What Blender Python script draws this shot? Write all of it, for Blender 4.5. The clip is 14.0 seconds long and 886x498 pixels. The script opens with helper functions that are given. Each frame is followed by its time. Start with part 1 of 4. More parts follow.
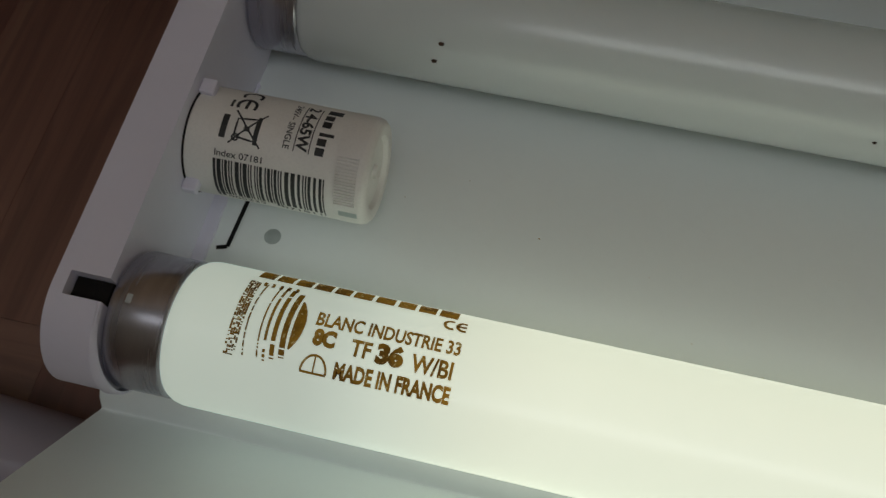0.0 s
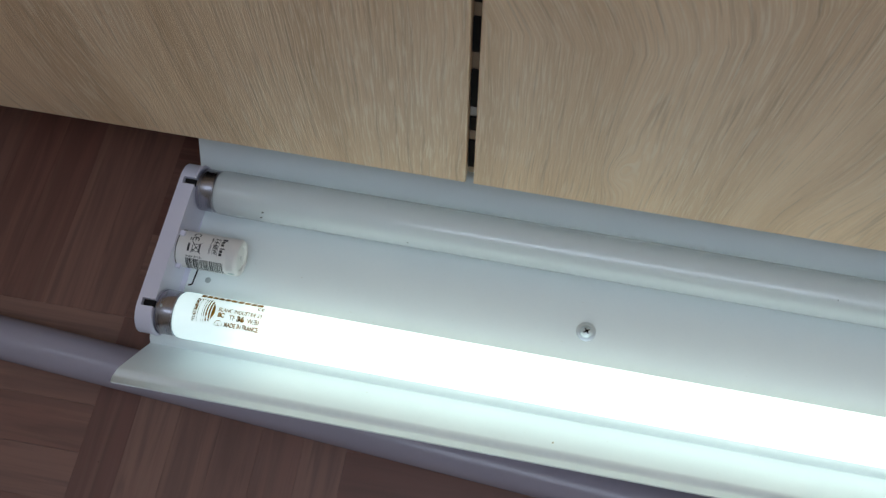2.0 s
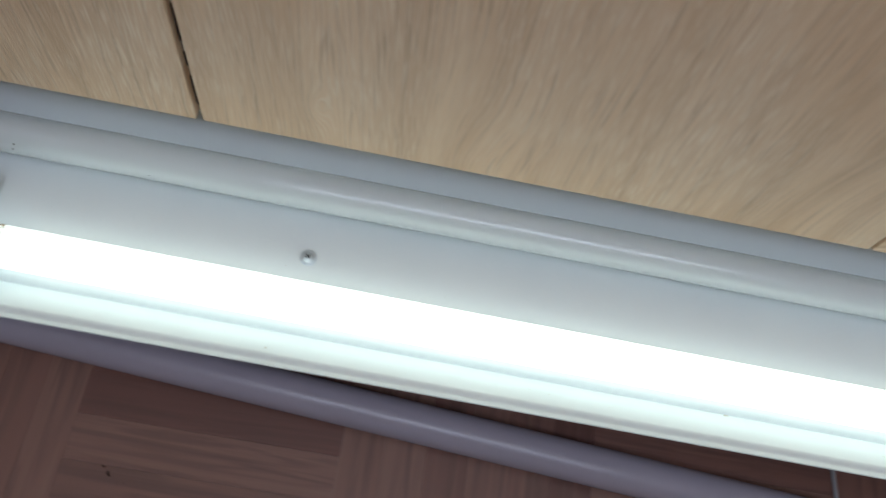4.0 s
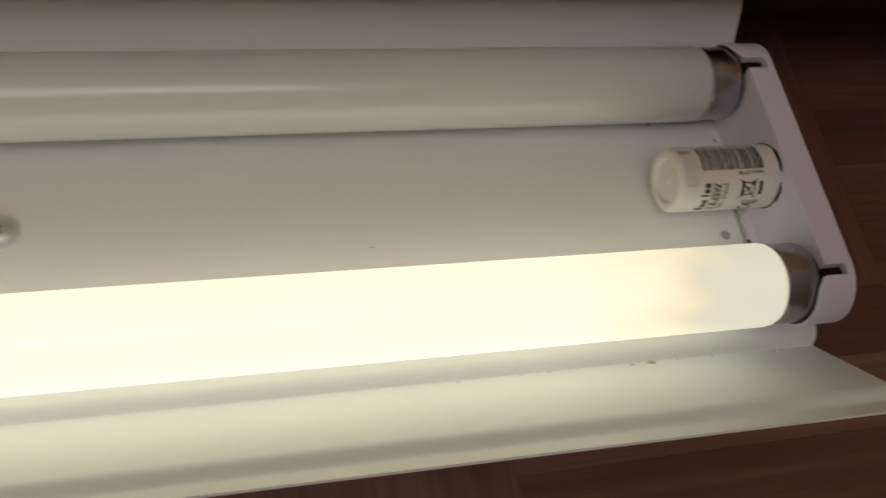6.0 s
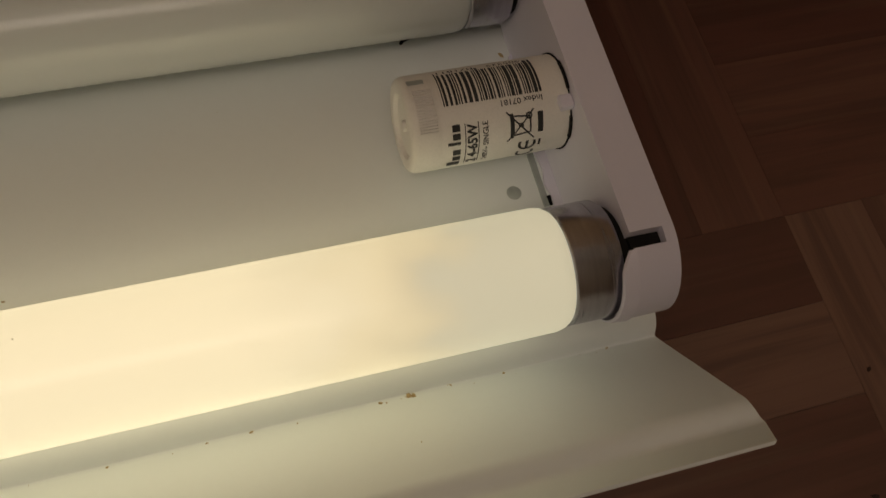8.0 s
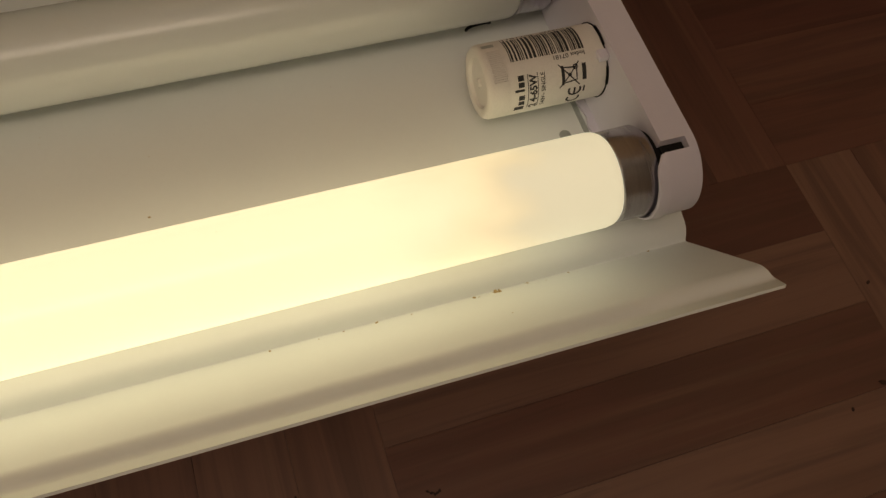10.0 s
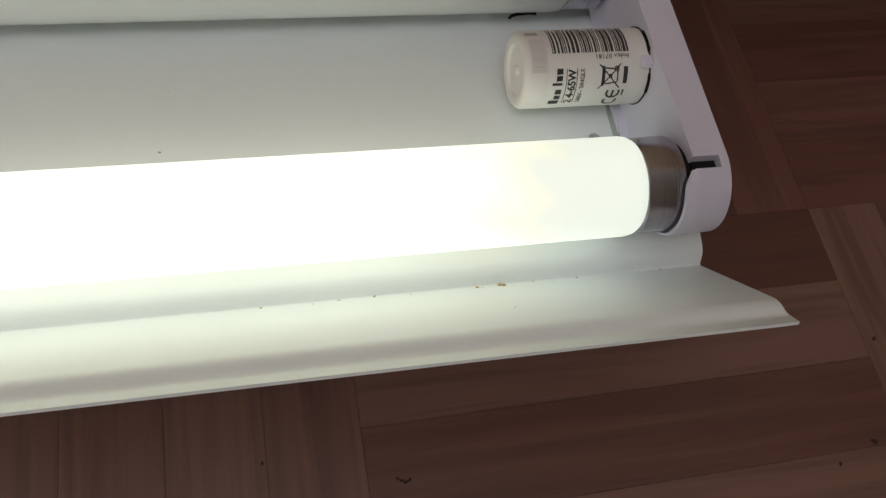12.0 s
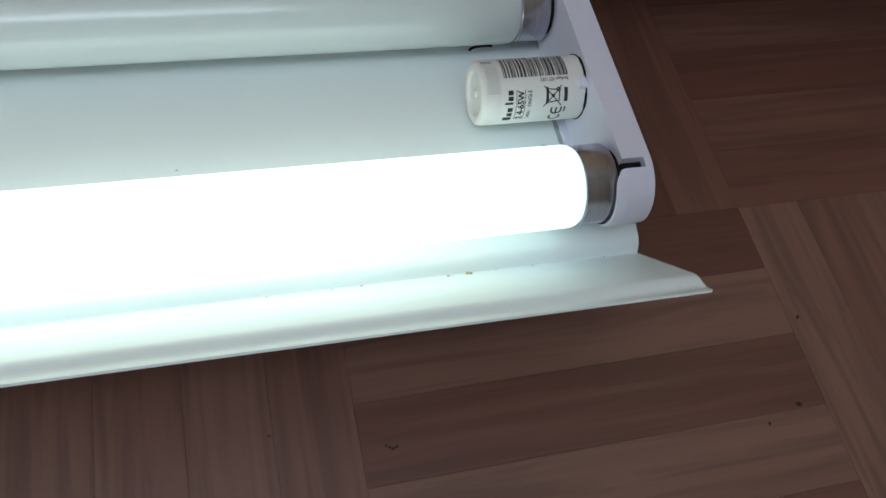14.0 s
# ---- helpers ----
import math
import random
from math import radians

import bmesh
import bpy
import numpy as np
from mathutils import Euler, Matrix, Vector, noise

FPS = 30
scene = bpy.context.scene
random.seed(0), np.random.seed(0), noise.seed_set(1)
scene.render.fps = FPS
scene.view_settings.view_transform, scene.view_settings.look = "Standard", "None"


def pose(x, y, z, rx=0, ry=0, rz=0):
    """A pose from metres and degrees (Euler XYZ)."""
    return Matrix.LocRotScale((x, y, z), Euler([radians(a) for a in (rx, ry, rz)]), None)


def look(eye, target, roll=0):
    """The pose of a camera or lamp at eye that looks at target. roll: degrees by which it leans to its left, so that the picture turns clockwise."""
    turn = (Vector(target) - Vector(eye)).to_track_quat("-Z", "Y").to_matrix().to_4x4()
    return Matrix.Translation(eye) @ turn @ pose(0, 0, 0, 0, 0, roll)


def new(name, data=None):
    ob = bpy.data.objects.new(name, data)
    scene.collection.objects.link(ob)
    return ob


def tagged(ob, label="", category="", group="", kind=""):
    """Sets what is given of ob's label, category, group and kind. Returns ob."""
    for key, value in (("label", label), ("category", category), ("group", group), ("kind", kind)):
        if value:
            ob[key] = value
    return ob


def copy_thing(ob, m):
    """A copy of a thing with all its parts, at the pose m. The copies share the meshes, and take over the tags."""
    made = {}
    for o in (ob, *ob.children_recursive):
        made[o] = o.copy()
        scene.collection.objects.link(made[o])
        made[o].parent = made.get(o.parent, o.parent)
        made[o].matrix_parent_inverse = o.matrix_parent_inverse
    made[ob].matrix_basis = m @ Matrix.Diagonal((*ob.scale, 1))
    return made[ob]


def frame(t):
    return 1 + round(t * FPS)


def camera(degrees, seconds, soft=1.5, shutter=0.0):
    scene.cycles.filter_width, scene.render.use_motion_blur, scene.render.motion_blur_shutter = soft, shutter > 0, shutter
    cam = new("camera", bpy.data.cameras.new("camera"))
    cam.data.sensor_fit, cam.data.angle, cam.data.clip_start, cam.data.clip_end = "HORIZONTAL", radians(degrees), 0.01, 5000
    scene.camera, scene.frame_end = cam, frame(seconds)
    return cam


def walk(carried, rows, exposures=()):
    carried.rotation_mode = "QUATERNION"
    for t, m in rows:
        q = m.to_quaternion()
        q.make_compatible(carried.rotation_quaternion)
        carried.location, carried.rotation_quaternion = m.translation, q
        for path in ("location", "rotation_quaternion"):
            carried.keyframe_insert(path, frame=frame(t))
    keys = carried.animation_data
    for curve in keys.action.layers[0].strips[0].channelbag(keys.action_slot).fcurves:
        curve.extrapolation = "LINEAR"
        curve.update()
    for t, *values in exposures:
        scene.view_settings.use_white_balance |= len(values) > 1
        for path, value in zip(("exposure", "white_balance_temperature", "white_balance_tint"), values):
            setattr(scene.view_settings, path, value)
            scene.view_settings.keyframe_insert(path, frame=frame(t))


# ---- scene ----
Z0 = 0.0672            # height of the tube axes above the floor
LG = 1.1754            # end of the fitting's inner length, from the printed end
G0, G1 = 0.0035, 1.1724    # where the glass meets its two caps
TUBE_R = 0.013
TUBE_GAP = 0.0766      # distance between the tube axes
PLATE_Z = -0.0150      # reflector's middle, below the axes

cam = camera(56.1, 14.0, soft=1.4, shutter=0.2)
PATH = [
    (0.0, 0.0596, -0.0346, 0.1411, 0.0285, 0.0821, -0.1335, -1.96),
    (0.5, 0.0670, -0.0305, 0.1322, 0.0320, 0.0784, -0.1451, -5.40),
    (1.0, 0.0856, -0.0501, 0.1769, 0.0469, 0.0541, -0.1017, -8.74),
    (1.5, 0.1335, -0.0888, 0.3296, 0.0965, 0.0152, 0.0507, -7.55),
    (2.0, 0.1771, -0.1095, 0.4403, 0.1533, 0.0007, 0.1622, -1.56),
    (2.5, 0.1627, -0.1264, 0.4542, 0.1524, -0.0134, 0.1765, 2.88),
    (3.0, 0.1317, -0.1299, 0.4435, 0.1385, -0.0164, 0.1659, 8.70),
    (3.5, 0.1503, -0.1253, 0.4407, 0.1638, -0.0064, 0.1656, 12.71),
    (4.0, 0.2916, -0.1735, 0.4817, 0.3026, -0.0459, 0.2104, 15.25),
    (4.1, 0.3235, -0.1872, 0.4913, 0.3294, -0.0528, 0.2231, 14.23),
    (4.2, 0.3433, -0.1873, 0.4957, 0.3495, -0.0510, 0.2285, 14.52),
    (6.3, 1.0773, -0.0654, 0.1796, 1.1475, 0.0566, -0.0853, 20.83),
    (6.5, 1.0891, -0.0569, 0.1675, 1.1473, 0.0571, -0.1038, 17.21),
    (7.0, 1.0927, -0.0516, 0.1503, 1.1487, 0.0508, -0.1260, 18.74),
    (7.5, 1.1106, -0.0460, 0.1579, 1.1689, 0.0595, -0.1168, 17.16),
    (8.0, 1.1157, -0.0505, 0.1557, 1.1780, 0.0540, -0.1186, 17.24),
    (8.2, 1.1003, -0.0626, 0.1536, 1.1715, 0.0498, -0.1153, 18.33),
    (10.3, 1.0816, -0.0972, 0.1866, 1.1423, 0.0300, -0.0783, 8.82),
    (10.5, 1.0880, -0.0938, 0.1854, 1.1493, 0.0340, -0.0790, 9.34),
    (11.0, 1.0984, -0.0961, 0.1831, 1.1609, 0.0324, -0.0807, 10.52),
    (11.5, 1.0858, -0.1006, 0.1808, 1.1492, 0.0282, -0.0827, 16.13),
    (12.0, 1.0788, -0.0985, 0.1758, 1.1417, 0.0291, -0.0884, 18.58),
    (12.5, 1.0979, -0.0877, 0.1798, 1.1619, 0.0405, -0.0838, 18.76),
    (13.0, 1.1136, -0.0850, 0.1855, 1.1786, 0.0446, -0.0772, 18.31),
    (13.5, 1.1047, -0.0966, 0.1906, 1.1717, 0.0388, -0.0686, 17.67),
    (14.0, 1.0717, -0.1272, 0.2067, 1.1413, 0.0099, -0.0509, 17.21),
]
EXPOSURES = [
    (0.0, -0.78, 7600, -2), (0.6, -0.60, 6900, -4), (1.0, -0.62, 6900, -4), (1.5, -0.23, 6600, -2), (2.0, 0.18, 6150, -2), (2.5, 0.24, 6050, -2), (4.2, 0.26, 6400, 4),
    (6.3, -0.46, 10000, 12), (7.0, -0.70, 11500, 11), (8.2, -0.74, 12000, 11), (10.3, -0.35, 14000, 13), (10.8, -0.24, 10600, 11), (11.5, 0.06, 7600, 6), (12.8, 0.07, 7900, 7), (14.0, 0.56, 6200, -6),
]
walk(cam, [(t, look((x, y, z + Z0), (u, v, w + Z0), roll)) for t, x, y, z, u, v, w, roll in PATH], EXPOSURES)

# ---- world and large lights ----
world = bpy.data.worlds.new("sky")
scene.world = world
world.use_nodes = True
wn = world.node_tree.nodes
sky = wn.new("ShaderNodeTexSky")
sky.sky_type, sky.sun_disc, sky.sun_elevation, sky.sun_rotation = "NISHITA", False, radians(28), radians(160)
world.node_tree.links.new(sky.outputs[0], wn["Background"].inputs[0])
wn["Background"].inputs[1].default_value = 0.1

ROOM = (-1.9, 2.7, -0.7, 0.66, 2.45)      # x0, x1, y0, y1, height; unseen, y0 set close for steeper daylight
WIN = (-0.1, 1.2, 1.25, 2.40)              # unseen glazing, added for fill light, in the wall facing the cabinets: x0, x1, z0, z1
ROOF = (-1.60, -0.95, -0.65, -0.28)        # roof light in the ceiling: x0, x1, y0, y1
DAYLIGHT, ROOF_LIGHT = 18.0, 2.0
TUBE_LIGHT = 1.14


def daylight(name, width, height, watts, m):
    """The sky's light coming in through a window's opening."""
    lamp = bpy.data.lights.new(name, "AREA")
    lamp.shape, lamp.size, lamp.size_y = "RECTANGLE", width, height
    lamp.energy, lamp.color = watts, (0.80, 0.82, 1.0)
    new(name, lamp).matrix_world = m


daylight("south_daylight", WIN[1] - WIN[0], WIN[3] - WIN[2], DAYLIGHT, pose((WIN[0] + WIN[1]) / 2, ROOM[2] + 0.02, (WIN[2] + WIN[3]) / 2, 90, 0, 0))
daylight("roof_daylight", ROOF[1] - ROOF[0], ROOF[3] - ROOF[2], ROOF_LIGHT, pose((ROOF[0] + ROOF[1]) / 2, (ROOF[2] + ROOF[3]) / 2, ROOM[4] - 0.01, 0, 0, 0))


# ---- materials ----
def shader(name):
    m = bpy.data.materials.new(name)
    m.use_nodes = True
    return m, m.node_tree.nodes, m.node_tree.links, m.node_tree.nodes["Principled BSDF"]


def mixed(n, l, fac, a, b):
    r = n.new("ShaderNodeMix")
    r.data_type = "RGBA"
    if isinstance(fac, float):
        r.inputs[0].default_value = fac
    else:
        l.new(fac, r.inputs[0])
    for k, c in ((6, a), (7, b)):
        if isinstance(c, tuple):
            r.inputs[k].default_value = (*c, 1)
        else:
            l.new(c, r.inputs[k])
    return r.outputs[2]


def noise_of(n, l, scale, detail=4.0, stretch=(1, 1, 1), rough=0.55, random_offset=False, wavy=0.0):
    tc = n.new("ShaderNodeTexCoord")
    mp = n.new("ShaderNodeMapping")
    l.new(tc.outputs["Object"], mp.inputs[0])
    mp.inputs["Scale"].default_value = stretch
    if random_offset:
        info = n.new("ShaderNodeObjectInfo")
        mul = n.new("ShaderNodeVectorMath")
        mul.operation = "SCALE"
        mul.inputs[0].default_value = (7.3, 3.1, 5.7)
        l.new(info.outputs["Random"], mul.inputs["Scale"])
        l.new(mul.outputs[0], mp.inputs["Location"])
    t = n.new("ShaderNodeTexNoise")
    t.inputs["Scale"].default_value, t.inputs["Detail"].default_value, t.inputs["Roughness"].default_value = scale, detail, rough
    t.inputs["Distortion"].default_value = wavy
    l.new(mp.outputs[0], t.inputs["Vector"])
    return t.outputs["Fac"]


def ramp(n, l, fac, *stops):
    r = n.new("ShaderNodeValToRGB")
    l.new(fac, r.inputs[0])
    e = r.color_ramp.elements
    while len(e) < len(stops):
        e.new(0.5)
    for k, (p, c) in zip(e, stops):
        k.position = p
        k.color = (*c, 1) if isinstance(c, tuple) else (c, c, c, 1)
    return r.outputs[0]


def bumped(n, l, b, height, strength, distance):
    u = n.new("ShaderNodeBump")
    u.inputs["Strength"].default_value, u.inputs["Distance"].default_value = strength, distance
    l.new(height, u.inputs["Height"])
    l.new(u.outputs[0], b.inputs["Normal"])


def surface(name, a, b, rough=0.5, metal=0.0, scale=60, fine=900, bump=0.08, dist=0.0004, rough_var=0.12, stretch=(1, 1, 1), coat=0.0, speck=0.55):
    m, n, l, p = shader(name)
    big = noise_of(n, l, scale, 5, stretch)
    small = noise_of(n, l, fine, 3, stretch)
    c1 = mixed(n, l, ramp(n, l, big, (0.3, 0.0), (0.7, 1.0)), a, b)
    dark = tuple(v * 0.86 for v in a)
    l.new(mixed(n, l, ramp(n, l, small, (0.45, 0.0), (0.75, speck)), c1, dark), p.inputs["Base Color"])
    rr = n.new("ShaderNodeMapRange")
    l.new(big, rr.inputs[0])
    rr.inputs[3].default_value, rr.inputs[4].default_value = rough - rough_var, rough + rough_var
    l.new(rr.outputs[0], p.inputs["Roughness"])
    p.inputs["Metallic"].default_value = metal
    p.inputs["Coat Weight"].default_value = coat
    bumped(n, l, p, small, bump, dist)
    return m


M_ENAMEL = surface("white_enamel", (0.79, 0.835, 0.83), (0.76, 0.805, 0.805), 0.46, scale=14, fine=500, bump=0.02, dist=0.0001, speck=0.08)
M_PLASTIC = surface("white_plastic", (0.73, 0.71, 0.82), (0.69, 0.67, 0.78), 0.40, scale=45, fine=900, bump=0.02, dist=0.0001, speck=0.1)
M_CAN = surface("starter_plastic", (0.78, 0.76, 0.73), (0.74, 0.72, 0.69), 0.38, scale=70, fine=2000, bump=0.03, dist=0.0001)
M_INK = surface("black_ink", (0.02, 0.02, 0.022), (0.035, 0.035, 0.035), 0.5, scale=300, fine=3000, bump=0.0)
M_CAP = surface("aluminium_cap", (0.56, 0.555, 0.61), (0.41, 0.405, 0.46), 0.26, 1.0, scale=40, fine=260, bump=0.10, dist=0.0001, stretch=(14, 1, 1), rough_var=0.06)
M_STEEL = surface("zinc_screw", (0.70, 0.76, 0.79), (0.60, 0.66, 0.69), 0.42, 0.75, scale=300, fine=2000, bump=0.05)
# near-black for dark parts, and for the shade put into slots and gaps
M_DARK = surface("dark_parts_and_shade", (0.012, 0.011, 0.011), (0.02, 0.018, 0.017), 0.8, scale=200, fine=1500)
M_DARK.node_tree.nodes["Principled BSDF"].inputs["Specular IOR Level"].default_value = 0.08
# rivet grey, also laid on as the shade of a recess and a notch
M_RIVET_AND_SHADE = surface("rivet_steel_and_shade", (0.48, 0.53, 0.52), (0.40, 0.44, 0.43), 0.5, 0.4, scale=400, fine=2500)
M_CRUMB = surface("brown_crumbs", (0.56, 0.43, 0.23), (0.30, 0.19, 0.09), 0.85, scale=600, fine=3000)
M_GRIT = surface("dark_grit", (0.035, 0.018, 0.012), (0.06, 0.03, 0.02), 0.8, scale=600, fine=3000)
M_PIPE = surface("lilac_grey_plastic", (0.39, 0.362, 0.43), (0.35, 0.325, 0.385), 0.25, scale=10, fine=500, bump=0.02, dist=0.0001, speck=0.1, rough_var=0.04)
M_CABLE = surface("grey_cable", (0.42, 0.42, 0.43), (0.36, 0.36, 0.37), 0.5, scale=80)
M_WALL = surface("plaster", (0.62, 0.58, 0.52), (0.56, 0.52, 0.46), 0.85, scale=2.5, fine=180, bump=0.2, dist=0.002)
M_CEIL = surface("ceiling_paint", (0.78, 0.77, 0.74), (0.74, 0.73, 0.70), 0.9, scale=2.0, fine=150, bump=0.15, dist=0.002)
M_FRAME = surface("window_paint", (0.78, 0.78, 0.77), (0.74, 0.74, 0.73), 0.4, scale=8, fine=200)
M_PLINTH = surface("dark_plinth", (0.05, 0.035, 0.025), (0.07, 0.05, 0.035), 0.55, scale=12, fine=300)
M_CARCASS = surface("carcass_board", (0.34, 0.25, 0.17), (0.28, 0.2, 0.13), 0.6, scale=20, fine=400)
M_JOINT = surface("parquet_joint", (0.08, 0.04, 0.026), (0.06, 0.03, 0.02), 0.8, scale=30, fine=500)


def stamp_ink():
    """Thin brown stamp ink on glass: partly see-through, worn in specks."""
    m, n, l, p = shader("brown_stamp_ink")
    p.inputs["Base Color"].default_value = (0.16, 0.08, 0.02, 1)
    p.inputs["Roughness"].default_value = 0.6
    clear = n.new("ShaderNodeBsdfTransparent")
    worn = noise_of(n, l, 1500, 4)
    broad = noise_of(n, l, 160, 3)
    tint = mixed(n, l, ramp(n, l, broad, (0.3, 0.0), (0.7, 1.0)), (0.13, 0.055, 0.009), (0.46, 0.24, 0.045))
    l.new(mixed(n, l, ramp(n, l, worn, (0.60, 0.0), (0.70, 0.6)), tint, (0.9, 0.8, 0.55)), clear.inputs[0])
    mix = n.new("ShaderNodeMixShader")
    mix.inputs[0].default_value = 0.78
    l.new(p.outputs[0], mix.inputs[1])
    l.new(clear.outputs[0], mix.inputs[2])
    l.new(mix.outputs[0], n["Material Output"].inputs[0])
    return m


M_STAMP = stamp_ink()


def glass_of_unlit_tube():
    m, n, l, p = shader("unlit_phosphor_glass")
    big = noise_of(n, l, 14, 4, (0.3, 1, 1))
    l.new(mixed(n, l, big, (0.87, 0.915, 0.92), (0.83, 0.875, 0.88)), p.inputs["Base Color"])
    p.inputs["Roughness"].default_value = 0.22
    p.inputs["Coat Weight"].default_value = 1.0
    p.inputs["Coat Roughness"].default_value = 0.16
    thin = n.new("ShaderNodeBsdfTranslucent")       # the powder coat lets half of the light through
    thin.inputs[0].default_value = (0.94, 0.97, 0.97, 1)
    mix = n.new("ShaderNodeMixShader")
    mix.inputs[0].default_value = 0.38
    l.new(p.outputs[0], mix.inputs[1])
    l.new(thin.outputs[0], mix.inputs[2])
    l.new(mix.outputs[0], n["Material Output"].inputs[0])
    return m


def glass_of_lit_tube():
    """White phosphor glass that glows; the glow falls off over the last centimetres at each electrode."""
    m, n, l, p = shader("lit_phosphor_glass")
    p.inputs["Base Color"].default_value = (0.78, 0.80, 0.78, 1)
    p.inputs["Roughness"].default_value = 0.25
    tc = n.new("ShaderNodeTexCoord")
    sep = n.new("ShaderNodeSeparateXYZ")
    l.new(tc.outputs["Object"], sep.inputs[0])
    flip = n.new("ShaderNodeMath")
    flip.operation = "SUBTRACT"
    flip.inputs[0].default_value = G1 + G0
    l.new(sep.outputs[0], flip.inputs[1])
    near = n.new("ShaderNodeMath")
    near.operation = "MINIMUM"
    l.new(sep.outputs[0], near.inputs[0])
    l.new(flip.outputs[0], near.inputs[1])
    def maths(op, x, y=None, z=None):
        q = n.new("ShaderNodeMath")
        q.operation = op
        for k, v in enumerate((x, y, z)):
            if isinstance(v, (int, float)):
                q.inputs[k].default_value = v
            elif v is not None:
                l.new(v, q.inputs[k])
        return q.outputs[0]

    def step(v, lo, hi):
        q = n.new("ShaderNodeMapRange")
        q.interpolation_type = "SMOOTHSTEP"
        l.new(v, q.inputs[0])
        q.inputs[1].default_value, q.inputs[2].default_value = lo, hi
        return q.outputs[0]

    wob = noise_of(n, l, 95, 2, (0.5, 1.0, 1.0))
    blot = noise_of(n, l, 60, 1, (1.0, 1.3, 1.3))
    worn = step(sep.outputs[0], 0.3, 0.7)      # the unprinted end is the more blackened one
    uneven = maths("ADD", maths("MULTIPLY_ADD", wob, 0.020, -0.010), maths("MULTIPLY_ADD", blot, 0.024, -0.012))
    d = maths("MULTIPLY_ADD", uneven, worn, near.outputs[0])
    glow = maths("MULTIPLY_ADD", step(d, 0.024, 0.044), 0.22, maths("MULTIPLY_ADD", step(d, 0.034, 0.074), 0.24, 0.54))
    lift = maths("MULTIPLY", maths("SUBTRACT", 1.0, step(d, 0.026, 0.060)), maths("MULTIPLY", worn, 0.16))
    glow = maths("MULTIPLY", glow, maths("ADD", 1.0, lift))
    l.new(maths("MULTIPLY", glow, TUBE_LIGHT), p.inputs["Emission Strength"])
    # pale blue-white near the electrode, a straw-coloured ring where the discharge starts, then white
    ring = maths("MULTIPLY", step(d, 0.022, 0.034), maths("SUBTRACT", 1.0, step(d, 0.038, 0.060)))
    tone = mixed(n, l, step(d, 0.028, 0.062), (0.82, 0.97, 1.0), (0.93, 1.0, 0.95))
    l.new(mixed(n, l, maths("MULTIPLY", maths("MULTIPLY", ring, worn), 0.45), tone, (1.0, 0.95, 0.72)), p.inputs["Emission Color"])
    return m


KNOTS = ((0.223, 0.143, 0.007, 0.016, 0.0075), (0.221, 0.175, 0.011, 0.045, 0.008), (0.312, 0.110, 0.026, 0.055, 0.013))    # x, z, half width, half height, strength


